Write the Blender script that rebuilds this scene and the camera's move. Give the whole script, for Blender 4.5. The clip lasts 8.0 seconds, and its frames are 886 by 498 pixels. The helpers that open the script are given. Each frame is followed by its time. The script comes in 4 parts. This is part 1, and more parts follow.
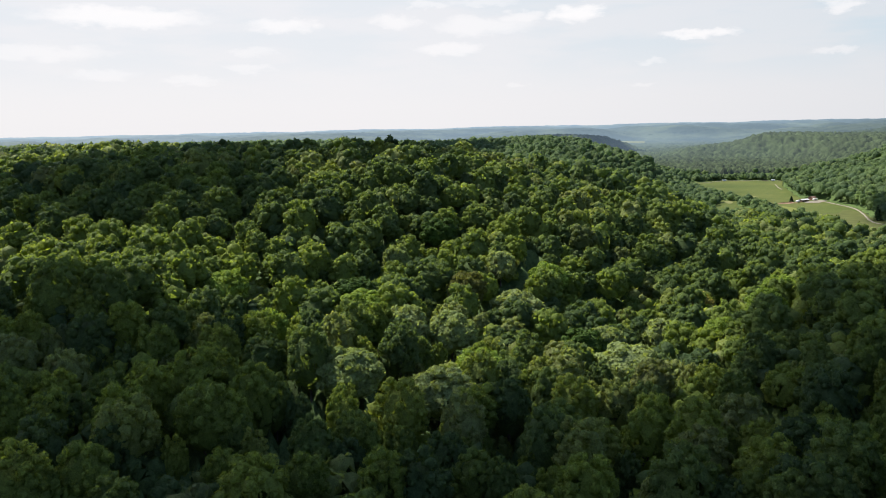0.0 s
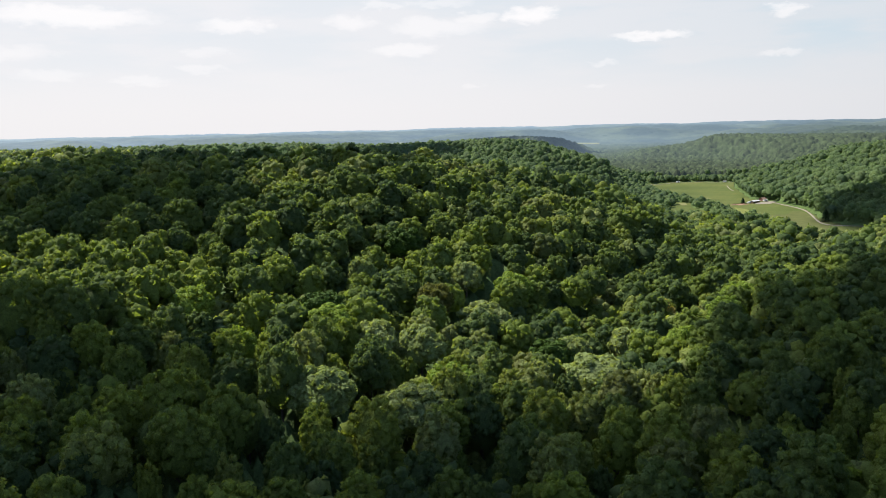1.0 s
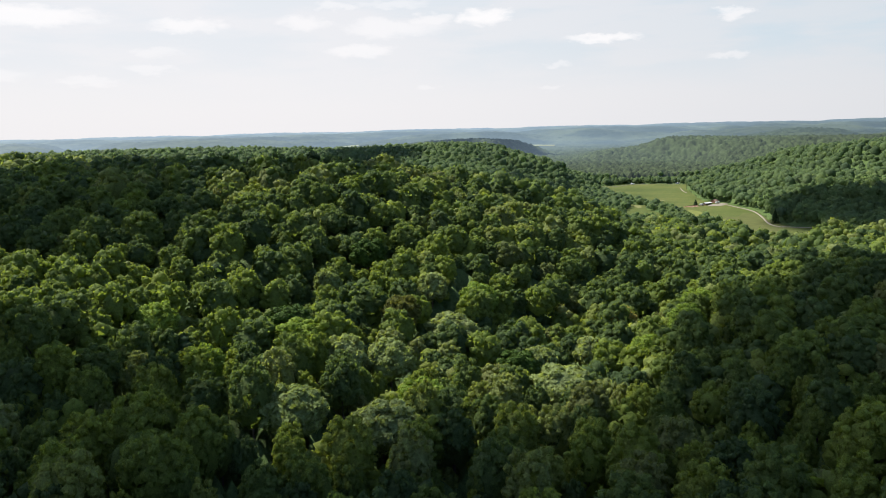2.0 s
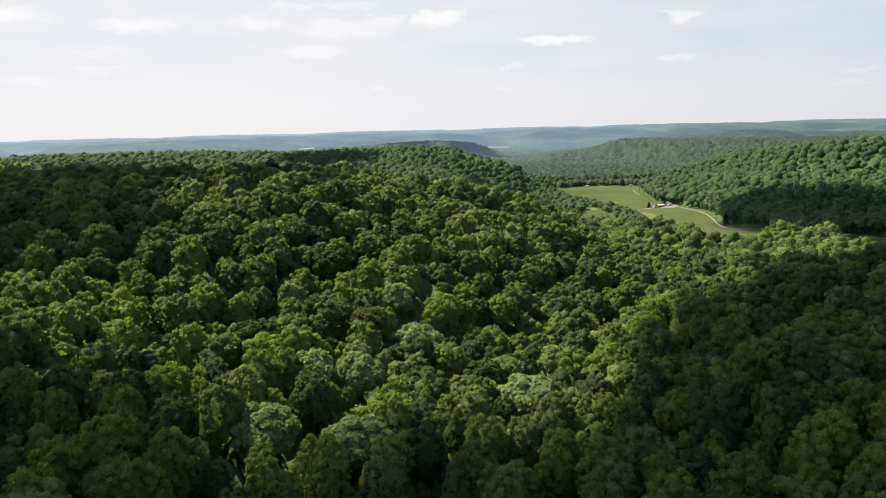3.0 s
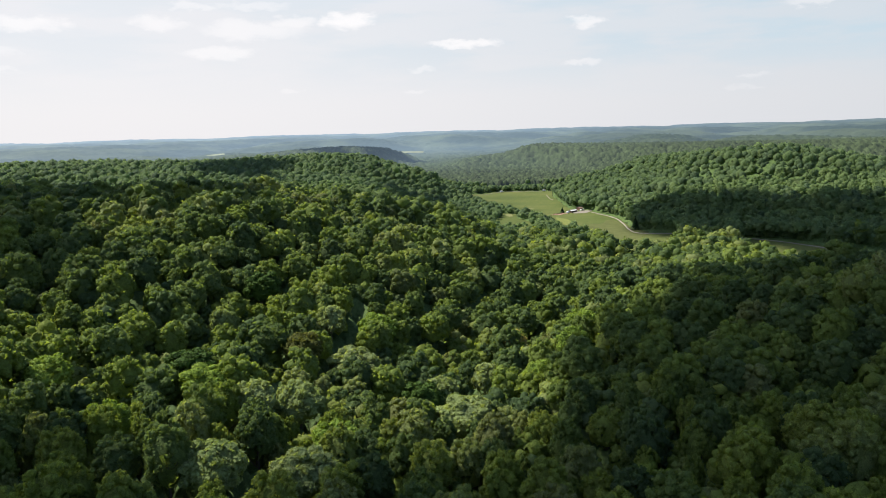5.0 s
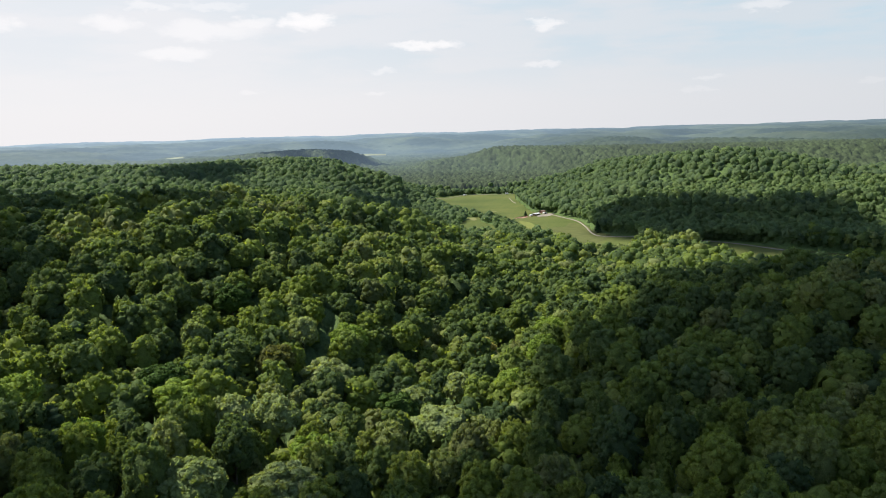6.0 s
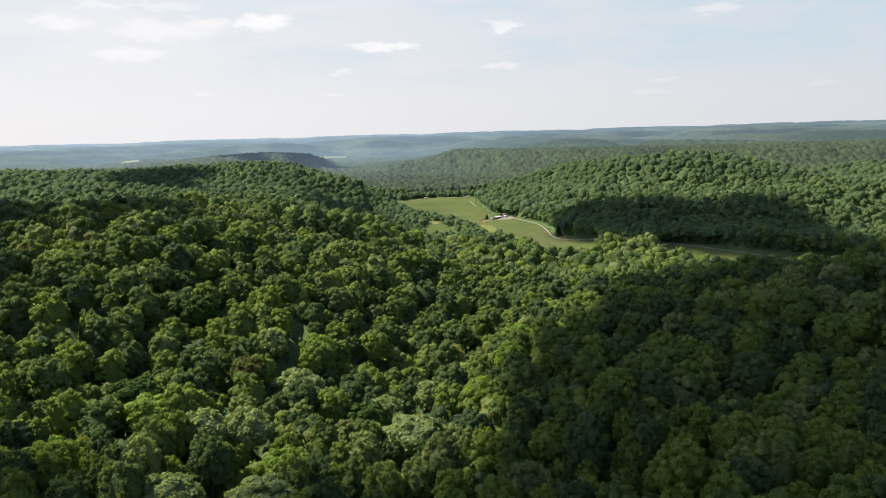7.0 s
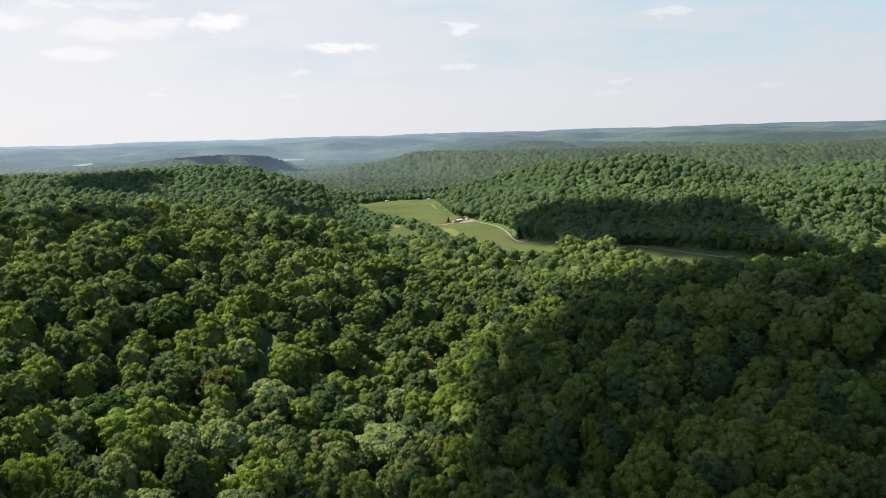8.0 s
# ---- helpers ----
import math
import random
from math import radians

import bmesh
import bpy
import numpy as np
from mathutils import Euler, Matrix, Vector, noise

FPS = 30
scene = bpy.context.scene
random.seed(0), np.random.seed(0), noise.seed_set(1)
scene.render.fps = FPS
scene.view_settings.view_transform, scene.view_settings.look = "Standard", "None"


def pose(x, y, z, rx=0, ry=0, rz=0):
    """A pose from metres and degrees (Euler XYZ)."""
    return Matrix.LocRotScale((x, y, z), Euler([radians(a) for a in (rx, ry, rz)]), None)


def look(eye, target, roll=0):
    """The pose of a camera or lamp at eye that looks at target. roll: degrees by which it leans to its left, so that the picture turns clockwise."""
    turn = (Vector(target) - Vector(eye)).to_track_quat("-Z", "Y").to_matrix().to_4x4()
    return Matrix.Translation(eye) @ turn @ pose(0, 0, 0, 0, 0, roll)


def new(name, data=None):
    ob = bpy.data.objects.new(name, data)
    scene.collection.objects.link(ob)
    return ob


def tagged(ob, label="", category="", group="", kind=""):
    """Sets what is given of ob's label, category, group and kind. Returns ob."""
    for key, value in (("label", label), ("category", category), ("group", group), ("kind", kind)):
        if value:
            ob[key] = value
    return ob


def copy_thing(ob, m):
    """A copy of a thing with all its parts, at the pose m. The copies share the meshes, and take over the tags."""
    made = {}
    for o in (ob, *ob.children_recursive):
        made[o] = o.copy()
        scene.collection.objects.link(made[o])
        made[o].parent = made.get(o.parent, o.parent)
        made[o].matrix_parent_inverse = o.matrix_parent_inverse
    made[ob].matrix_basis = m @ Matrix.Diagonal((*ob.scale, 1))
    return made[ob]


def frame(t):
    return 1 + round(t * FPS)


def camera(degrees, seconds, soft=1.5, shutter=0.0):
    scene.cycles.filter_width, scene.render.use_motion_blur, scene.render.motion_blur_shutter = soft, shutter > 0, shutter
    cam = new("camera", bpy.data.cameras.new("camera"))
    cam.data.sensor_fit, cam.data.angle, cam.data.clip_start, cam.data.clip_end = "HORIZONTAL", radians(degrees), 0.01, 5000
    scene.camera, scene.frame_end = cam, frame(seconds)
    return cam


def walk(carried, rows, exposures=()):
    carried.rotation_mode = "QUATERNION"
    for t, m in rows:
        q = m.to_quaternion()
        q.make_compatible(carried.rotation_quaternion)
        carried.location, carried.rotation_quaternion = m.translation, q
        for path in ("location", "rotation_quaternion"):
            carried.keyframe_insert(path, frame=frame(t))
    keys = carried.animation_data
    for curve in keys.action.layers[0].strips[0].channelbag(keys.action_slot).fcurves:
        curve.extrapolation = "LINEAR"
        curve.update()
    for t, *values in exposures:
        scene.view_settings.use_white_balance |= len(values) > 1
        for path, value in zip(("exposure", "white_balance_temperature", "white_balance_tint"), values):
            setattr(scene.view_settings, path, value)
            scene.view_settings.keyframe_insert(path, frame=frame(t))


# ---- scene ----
cam = camera(59.9, 8.0, soft=1.0)
walk(cam, [
    (0.0, pose(8.37, 5.40, 88.10, 80.894, 1.294, 22.265)),
    (0.5, pose(7.28, 5.05, 89.54, 80.898, 1.352, 20.659)),
    (1.0, pose(6.22, 4.62, 91.00, 80.889, 1.383, 19.042)),
    (1.5, pose(5.17, 4.08, 92.45, 80.890, 1.402, 17.420)),
    (2.0, pose(4.12, 3.45, 93.91, 80.896, 1.416, 15.785)),
    (2.5, pose(3.08, 2.72, 95.37, 80.902, 1.435, 14.127)),
    (3.0, pose(2.05, 1.90, 96.86, 80.903, 1.466, 12.436)),
    (3.5, pose(1.00, 0.97, 98.32, 80.914, 1.503, 10.752)),
    (4.0, pose(-0.07, 0.04, 99.79, 80.932, 1.526, 9.072)),
    (4.5, pose(-1.14, -0.94, 101.26, 80.934, 1.547, 7.464)),
    (5.0, pose(-2.23, -2.02, 102.78, 80.948, 1.573, 5.971)),
    (5.5, pose(-3.33, -3.19, 104.32, 80.967, 1.597, 4.540)),
    (6.0, pose(-4.43, -4.44, 105.82, 80.986, 1.613, 3.120)),
    (6.5, pose(-5.50, -5.76, 107.27, 81.001, 1.616, 1.659)),
    (7.0, pose(-6.64, -7.15, 108.75, 81.012, 1.638, 0.103)),
    (7.5, pose(-7.85, -8.63, 110.24, 81.011, 1.652, -1.418)),
    (8.0, pose(-9.02, -10.14, 111.77, 81.006, 1.675, -2.929)),
])

# ---- light ----
SUN_AZ, SUN_EL = radians(74), radians(50)      # azimuth counted from +y towards -x
SUN_WAY = Vector((-math.sin(SUN_AZ) * math.cos(SUN_EL), math.cos(SUN_AZ) * math.cos(SUN_EL), math.sin(SUN_EL)))
scene.view_settings.exposure = 1.16

sun = new("sun", bpy.data.lights.new("sun", "SUN"))
sun.data.energy, sun.data.angle, sun.data.color = 5.0, radians(0.53), (1.0, 0.95, 0.84)
sun.matrix_world = look(SUN_WAY * 900, (0, 0, 0))

world = bpy.data.worlds.new("sky")
scene.world = world
world.use_nodes = True


class Nodes:
    """Small helper to wire node trees."""

    def __init__(self, tree):
        self.tree = tree
        tree.nodes.clear()

    def add(self, kind, settings=None, **inputs):
        n = self.tree.nodes.new(kind)
        for key, value in (settings or {}).items():
            setattr(n, key, value)
        for key, value in inputs.items():
            self.put(n, key, value)
        return n

    def put(self, n, key, value):
        sock = n.inputs[int(key[1:])] if key[0] == "i" and key[1:].isdigit() else n.inputs[key.replace("_", " ")]
        if isinstance(value, bpy.types.NodeSocket):
            self.tree.links.new(value, sock)
        else:
            sock.default_value = value

    def math(self, op, a, b=0.0, c=0.0, clamp=False):
        return self.add("ShaderNodeMath", {"operation": op, "use_clamp": clamp}, i0=a, i1=b, i2=c).outputs[0]

    def ramp(self, fac, stops):
        n = self.add("ShaderNodeValToRGB", None, i0=fac)
        e = n.color_ramp.elements
        while len(e) < len(stops):
            e.new(0.5)
        for k, (p, c) in zip(e, stops):
            k.position, k.color = p, (*c, 1)
        return n.outputs[0]

    def mix(self, fac, a, b, blend="MIX"):
        n = self.add("ShaderNodeMix", {"data_type": "RGBA", "blend_type": blend})
        for sock, v in ((n.inputs[0], fac), (n.inputs[6], a), (n.inputs[7], b)):
            if isinstance(v, bpy.types.NodeSocket):
                self.tree.links.new(v, sock)
            else:
                sock.default_value = v if not isinstance(v, tuple) else (*v, 1)
        return n.outputs[2]

    def noise(self, vector, scale, detail=3.0, rough=0.55):
        return self.add("ShaderNodeTexNoise", None, Vector=vector, Scale=scale, Detail=detail, Roughness=rough).outputs[0]

    def step(self, value, lo, hi, to0=0.0, to1=1.0):
        n = self.add("ShaderNodeMapRange", {"interpolation_type": "SMOOTHSTEP"}, i0=value, i1=lo, i2=hi, i3=to0, i4=to1)
        return n.outputs[0]


# fair-weather clouds of the sky: azimuth, height, half width, half height (degrees), density
CLOUDS_HIGH = [(44.0, 7.6, 5.0, 0.67, 0.9), (33.5, 7.2, 2.3, 0.46, 0.75), (25.5, 7.4, 1.6, 0.50, 0.6), (19.4, 7.0, 3.5, 0.63, 0.55),
               (21.6, 5.5, 2.1, 0.46, 0.6), (16.3, 7.5, 1.5, 0.42, 0.6), (12.6, 7.6, 1.6, 0.59, 1.0), (4.3, 5.8, 2.2, 0.34, 0.9),
               (-4.3, 7.0, 1.05, 0.38, 0.7), (23.4, 8.6, 1.3, 0.3, 0.5), (-19.1, 7.4, 1.5, 0.30, 0.4), (19.3, 8.6, 2.5, 0.34, 0.4)]
CLOUDS_LOW = [(-4.2, 4.4, 1.25, 0.21, 0.4), (7.5, 4.15, 1.05, 0.25, 0.4), (45.5, 3.9, 2.1, 0.42, 0.4), (39.8, 3.6, 1.9, 0.34, 0.4),
              (49.4, 5.2, 3.8, 0.5, 0.45), (35.7, 5.4, 1.3, 0.38, 0.35), (36.1, 4.3, 1.7, 0.29, 0.4), (17.0, 2.8, 0.9, 0.17, 0.3),
              (8.2, 2.5, 0.76, 0.17, 0.3), (-15.7, 2.9, 0.9, 0.19, 0.25), (-15.2, 2.1, 0.9, 0.15, 0.16), (-25.8, 2.15, 0.95, 0.15, 0.14)]


def build_sky():
    w = Nodes(world.node_tree)
    sky = w.add("ShaderNodeTexSky", {"sky_type": "NISHITA", "sun_disc": False, "sun_elevation": SUN_EL,
                                     "sun_rotation": -SUN_AZ, "dust_density": 1.0, "altitude": 200.0}).outputs[0]
    way = w.add("ShaderNodeTexCoord").outputs["Generated"]
    xyz = w.add("ShaderNodeSeparateXYZ", None, i0=way)
    up = xyz.outputs[2]
    wisp = w.noise(w.add("ShaderNodeMapping", None, Vector=way, Scale=(3.0, 3.0, 16.0)).outputs[0], 2.2, 4.0)
    # milky summer haze low over the land, thinning towards the zenith and away from the sun
    side = w.step(w.math("ARCTAN2", w.math("MULTIPLY", xyz.outputs[0], -1.0), xyz.outputs[1]), -0.75, 0.55)
    haze = w.math("ADD", w.math("MULTIPLY", side, w.step(up, 0.15, 0.40, 0.98, 0.0)), w.math("MULTIPLY", w.math("SUBTRACT", 1.0, side), w.step(up, 0.14, 0.22, 0.98, 0.0)))
    thin = w.math("MULTIPLY", w.step(up, 0.02, 0.12), w.math("SUBTRACT", 1.0, w.math("MULTIPLY", side, 0.75)))
    clear = w.math("MULTIPLY", thin, w.step(wisp, 0.36, 0.62, 1.0, 0.35))
    milk = w.mix(clear, w.mix(side, (0.305, 0.316, 0.336), (0.396, 0.389, 0.399)), (0.245, 0.316, 0.364))
    base = w.mix(haze, w.mix(1.0, sky, (0.103, 0.103, 0.107), "MULTIPLY"), milk)
    # clouds, ragged by noise
    ragged = w.add("ShaderNodeTexNoise", None, Vector=w.add("ShaderNodeMapping", None, Vector=way, Scale=(1.0, 1.0, 2.6)).outputs[0],
                   Scale=30.0, Detail=6.0, Roughness=0.6).outputs[1]
    rag = w.add("ShaderNodeSeparateXYZ", None, i0=ragged)
    az = w.math("MULTIPLY", w.math("ARCTAN2", w.math("MULTIPLY", xyz.outputs[0], -1.0), xyz.outputs[1]), 57.2958)
    el = w.math("MULTIPLY", w.math("ARCSINE", up), 57.2958)
    az = w.math("ADD", az, w.math("MULTIPLY", w.math("SUBTRACT", rag.outputs[0], 0.5), 4.0))
    el = w.math("ADD", el, w.math("MULTIPLY", w.math("SUBTRACT", rag.outputs[1], 0.5), 1.5))
    total = None
    for a, e, hw, hh, much in CLOUDS_HIGH + CLOUDS_LOW:
        dx = w.math("DIVIDE", w.math("SUBTRACT", az, a), hw)
        dy = w.math("DIVIDE", w.math("SUBTRACT", el, e), hh)
        r = w.math("ADD", w.math("MULTIPLY", dx, dx), w.math("MULTIPLY", dy, dy))
        c = w.step(r, 1.75, 0.10, 0.0, min(1.0, much * 0.80))
        total = c if total is None else w.math("MAXIMUM", total, c)
    base = w.mix(total, base, (0.470, 0.458, 0.460))
    out = w.add("ShaderNodeBackground", None, Color=base, Strength=1.0)
    end = w.add("ShaderNodeOutputWorld")
    w.tree.links.new(out.outputs[0], end.inputs[0])


build_sky()


# ---- materials ----
def material(name):
    m = bpy.data.materials.new(name)
    m.use_nodes = True
    n = Nodes(m.node_tree)
    out = n.add("ShaderNodeOutputMaterial")
    return m, n, out


def foliage(name, stops, through_light=0.48, uneven=1.0, glow=(1.26, 1.22, 0.5)):
    m, n, out = material(name)
    tint = n.add("ShaderNodeAttribute", {"attribute_name": "tint"}).outputs["Fac"]
    one = n.add("ShaderNodeObjectInfo").outputs["Random"]
    pick = n.math("FRACT", n.math("ADD", tint, one))
    place = n.add("ShaderNodeTexCoord").outputs["Object"]
    grain = n.noise(place, 1.3, 3.0)
    spray = n.add("ShaderNodeNewGeometry").outputs["Random Per Island"]
    col = n.ramp(pick, stops)
    fine = n.noise(place, 5.2, 2.0, 0.6)
    broad = n.noise(place, 0.42, 3.0, 0.6)
    vary = n.math("ADD", n.math("MULTIPLY", spray, 0.30), n.math("ADD", n.math("MULTIPLY", grain, 1.3), n.math("ADD", n.math("MULTIPLY", fine, 1.4), n.math("MULTIPLY", broad, 0.6))))
    vary = n.math("ADD", n.math("MULTIPLY", n.math("SUBTRACT", vary, 1.80), uneven), 1.15)
    col = n.mix(1.0, col, n.add("ShaderNodeCombineColor", None, i0=vary, i1=vary, i2=vary).outputs[0], "MULTIPLY")
    relief = n.add("ShaderNodeBump", None, Strength=0.6, Distance=0.5, Height=n.math("ADD", n.math("MULTIPLY", broad, 2.4), n.math("ADD", grain, n.math("MULTIPLY", fine, 0.7))))
    leaf = n.add("ShaderNodeBsdfPrincipled", None, Base_Color=col, Roughness=0.6, Normal=relief.outputs[0])
    leaf.inputs["Specular IOR Level"].default_value = 0.05
    lucent = n.add("ShaderNodeBsdfTranslucent", None, Color=n.mix(1.0, col, glow, "MULTIPLY"))
    both = n.add("ShaderNodeMixShader", None, i0=through_light, i1=leaf.outputs[0], i2=lucent.outputs[0])
    n.tree.links.new(both.outputs[0], out.inputs[0])
    return m


LEAF_STOPS = [(0.0, (0.056, 0.088, 0.038)), (0.18, (0.081, 0.118, 0.042)), (0.40, (0.114, 0.156, 0.041)),
              (0.62, (0.142, 0.186, 0.040)), (0.80, (0.155, 0.192, 0.043)), (0.95, (0.162, 0.194, 0.076)), (0.98, (0.136, 0.155, 0.058)),
              (1.0, (0.060, 0.092, 0.040))]
LEAF = foliage("leaves", LEAF_STOPS, 0.54, 0.8)
# hill leaves made paler and bluer, haze of the middle distance in the colour
HAZY_HILL_LEAF = foliage("hazy_leaves_of_the_hills", [(0.0, (0.078, 0.117, 0.063)), (0.3, (0.102, 0.148, 0.067)), (0.7, (0.121, 0.171, 0.068)),
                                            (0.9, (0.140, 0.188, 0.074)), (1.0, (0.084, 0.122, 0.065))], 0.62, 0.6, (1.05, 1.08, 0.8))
SILVER_LEAF = foliage("silvery_leaves", [(0.0, (0.168, 0.212, 0.080)), (1.0, (0.195, 0.236, 0.098))])
TAN_LEAF = foliage("tan_leaves", [(0.0, (0.300, 0.260, 0.095)), (1.0, (0.320, 0.275, 0.105))])
RUST_LEAF = foliage("rusty_leaves", [(0.0, (0.088, 0.098, 0.030)), (1.0, (0.096, 0.104, 0.032))])
DARK_LEAF = foliage("dark_leaves", [(0.0, (0.034, 0.064, 0.013)), (1.0, (0.042, 0.074, 0.015))], 0.2)
LIME_LEAF = foliage("lime_leaves", [(0.0, (0.130, 0.190, 0.034)), (1.0, (0.150, 0.210, 0.038))], 0.38)
UNDER_LEAF = foliage("leaves_of_the_understory", [(0.0, (0.060, 0.094, 0.032)), (0.5, (0.080, 0.120, 0.038)), (1.0, (0.068, 0.104, 0.035))], 0.3)


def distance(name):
    """Far woods, the backdrop of the place, with the blue haze of distance painted as glow."""
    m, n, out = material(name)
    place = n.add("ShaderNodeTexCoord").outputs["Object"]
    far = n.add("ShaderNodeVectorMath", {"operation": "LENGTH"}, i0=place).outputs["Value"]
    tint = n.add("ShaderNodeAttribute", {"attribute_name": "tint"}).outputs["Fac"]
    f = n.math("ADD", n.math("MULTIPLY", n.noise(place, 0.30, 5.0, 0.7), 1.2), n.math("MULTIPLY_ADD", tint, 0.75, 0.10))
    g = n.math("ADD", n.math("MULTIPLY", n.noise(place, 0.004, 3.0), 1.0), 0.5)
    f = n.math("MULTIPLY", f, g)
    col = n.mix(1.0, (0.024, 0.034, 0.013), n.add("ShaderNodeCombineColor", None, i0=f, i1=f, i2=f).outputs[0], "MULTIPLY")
    # far out the base turns darker and bluer under the painted haze, mottled paler
    mottle = n.step(n.noise(place, 0.0045, 4.0, 0.6), 0.40, 0.66)
    col = n.mix(n.step(far, 1500, 2700), col, n.mix(mottle, (0.014, 0.023, 0.017), (0.036, 0.047, 0.027)))
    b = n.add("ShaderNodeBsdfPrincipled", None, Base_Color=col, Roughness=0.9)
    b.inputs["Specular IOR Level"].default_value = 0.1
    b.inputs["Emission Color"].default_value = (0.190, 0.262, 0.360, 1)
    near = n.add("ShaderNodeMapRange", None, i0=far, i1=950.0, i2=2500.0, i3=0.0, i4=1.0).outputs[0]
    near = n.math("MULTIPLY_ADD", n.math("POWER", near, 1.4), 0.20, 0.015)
    # valley haze: the painted glow grows on low ground
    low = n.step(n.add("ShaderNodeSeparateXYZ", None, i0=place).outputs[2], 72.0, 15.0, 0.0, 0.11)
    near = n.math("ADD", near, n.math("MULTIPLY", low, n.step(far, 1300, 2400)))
    # sunlit haze: the painted glow is stronger on the sun's side
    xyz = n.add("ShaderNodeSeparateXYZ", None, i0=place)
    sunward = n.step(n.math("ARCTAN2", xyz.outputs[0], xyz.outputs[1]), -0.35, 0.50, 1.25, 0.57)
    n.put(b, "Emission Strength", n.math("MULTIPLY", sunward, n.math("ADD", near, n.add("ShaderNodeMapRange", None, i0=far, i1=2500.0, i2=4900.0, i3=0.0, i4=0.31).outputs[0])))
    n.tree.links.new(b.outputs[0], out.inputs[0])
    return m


FAR = distance("woods_with_painted_haze")


def plain(name, colour, rough=0.8, metal=0.0, vary=0.25, scale=0.8):
    m, n, out = material(name)
    place = n.add("ShaderNodeTexCoord").outputs["Object"]
    f = n.math("ADD", n.math("MULTIPLY", n.noise(place, scale, 4.0), vary * 2), 1 - vary)
    col = n.mix(1.0, colour, n.add("ShaderNodeCombineColor", None, i0=f, i1=f, i2=f).outputs[0], "MULTIPLY")
    b = n.add("ShaderNodeBsdfPrincipled", None, Base_Color=col, Roughness=rough, Metallic=metal)
    b.inputs["Specular IOR Level"].default_value = 0.06 if rough > 0.7 else 0.4
    n.tree.links.new(b.outputs[0], out.inputs[0])
    return m


BARK = plain("bark", (0.10, 0.085, 0.07), 0.9, 0, 0.4, 3.0)
FLOOR = plain("forest_floor", (0.030, 0.046, 0.016), 0.95, 0, 0.5, 0.08)


def meadow_grass():
    m, n, out = material("meadow_grass")
    place = n.add("ShaderNodeTexCoord").outputs["Object"]
    broad, fine = n.noise(place, 0.018, 4.0), n.noise(place, 0.5, 4.0, 0.7)
    swath = n.add("ShaderNodeTexWave", {"bands_direction": "X"}, Vector=n.add("ShaderNodeMapping", None, Vector=place, Rotation=(0, 0, 0.12)).outputs[0],
                  Scale=0.035, Distortion=3.0, Detail=2.0).outputs[1]
    f = n.math("ADD", n.math("MULTIPLY", broad, 0.9), n.math("ADD", n.math("MULTIPLY", fine, 0.35), n.math("MULTIPLY", swath, 0.03)))
    col = n.ramp(f, [(0.36, (0.040, 0.056, 0.016)), (0.62, (0.062, 0.078, 0.022)), (0.88, (0.092, 0.097, 0.031))])
    b = n.add("ShaderNodeBsdfPrincipled", None, Base_Color=col, Roughness=0.9, Normal=n.add("ShaderNodeBump", None, Strength=0.5, Distance=0.3, Height=fine).outputs[0])
    b.inputs["Specular IOR Level"].default_value = 0.04
    n.tree.links.new(b.outputs[0], out.inputs[0])
    return m


GRASS = meadow_grass()
EARTH = plain("red_earth", (0.22, 0.135, 0.10), 0.95, 0, 0.3, 0.5)
SAND = plain("sand", (0.33, 0.30, 0.22), 0.95, 0, 0.2, 0.5)
STRAW = plain("straw", (0.125, 0.128, 0.052), 0.95, 0, 0.3, 0.3)
BROWN_GRASS = plain("brown_grass", (0.066, 0.074, 0.025), 0.95, 0, 0.3, 0.12)
STRAW_GRASS = plain("dry_grass", (0.112, 0.125, 0.034), 0.95, 0, 0.3, 0.15)
GRAVEL = plain("gravel", (0.165, 0.148, 0.12), 0.9, 0, 0.2, 0.6)
HAY = plain("mown_hay", (0.150, 0.172, 0.135), 0.9, 0, 0.25, 0.05)
CLOUD = plain("cloud_white", (0.85, 0.85, 0.85), 1.0, 0, 0.02, 0.01)

# ---- lie of the land: crest, slope and valley lines, (x, y, height of the ground) ----
MAIN_RIDGE = [(-900, 640, 60), (-600, 550, 63), (-400, 405, 62.5), (-300, 345, 61), (-236, 318, 62.5), (-190, 302, 64), (-158, 302, 65), (-150, 355, 60.5),
              (-140, 402, 58.5), (-117, 408, 56.5), (-90, 432, 49), (-76, 470, 41), (-61, 553, 28), (-42, 640, 8)]
UPPER_SLOPE = [(-600, 240, 56), (-300, 258, 60), (-229, 252, 61), (-178, 222, 61), (-151, 203, 56)]
MAIN_SLOPE = [(-170, 60, 48), (-114, 124, 43), (-132, 165, 46), (-133, 200, 51), (-112, 215, 52), (-114, 255, 61), (-112, 275, 63), (-100, 297, 59)]
LOWER_SLOPE = [(-75, 50, 34), (-88, 110, 35), (-90, 160, 34), (-80, 195, 36), (-74, 240, 43), (-72, 280, 48), (-66, 322, 48), (-20, 370, 29)]
FOOT = [(-18, 400, 22), (-12, 470, 12), (-12, 540, 6), (-12, 620, 2)]
RAVINE = [(0, -200, 40), (-10, 40, 28), (-15, 125, 25), (-6, 160, 24), (-20, 195, 22), (-6, 230, 23), (10, 290, 25), (34, 330, 20),
          (24, 390, 15), (50, 460, 2)]
SPUR = [(500, 60, 66), (250, 150, 62), (130, 193, 53), (92, 197, 51), (82, 225, 49), (78, 280, 34), (85, 340, 22), (104, 430, 10), (122, 480, 5)]
SPUR_FOOT = [(60, 60, 38), (60, 120, 34), (52, 150, 33), (42, 185, 38), (28, 205, 33), (56, 240, 36), (48, 290, 30)]
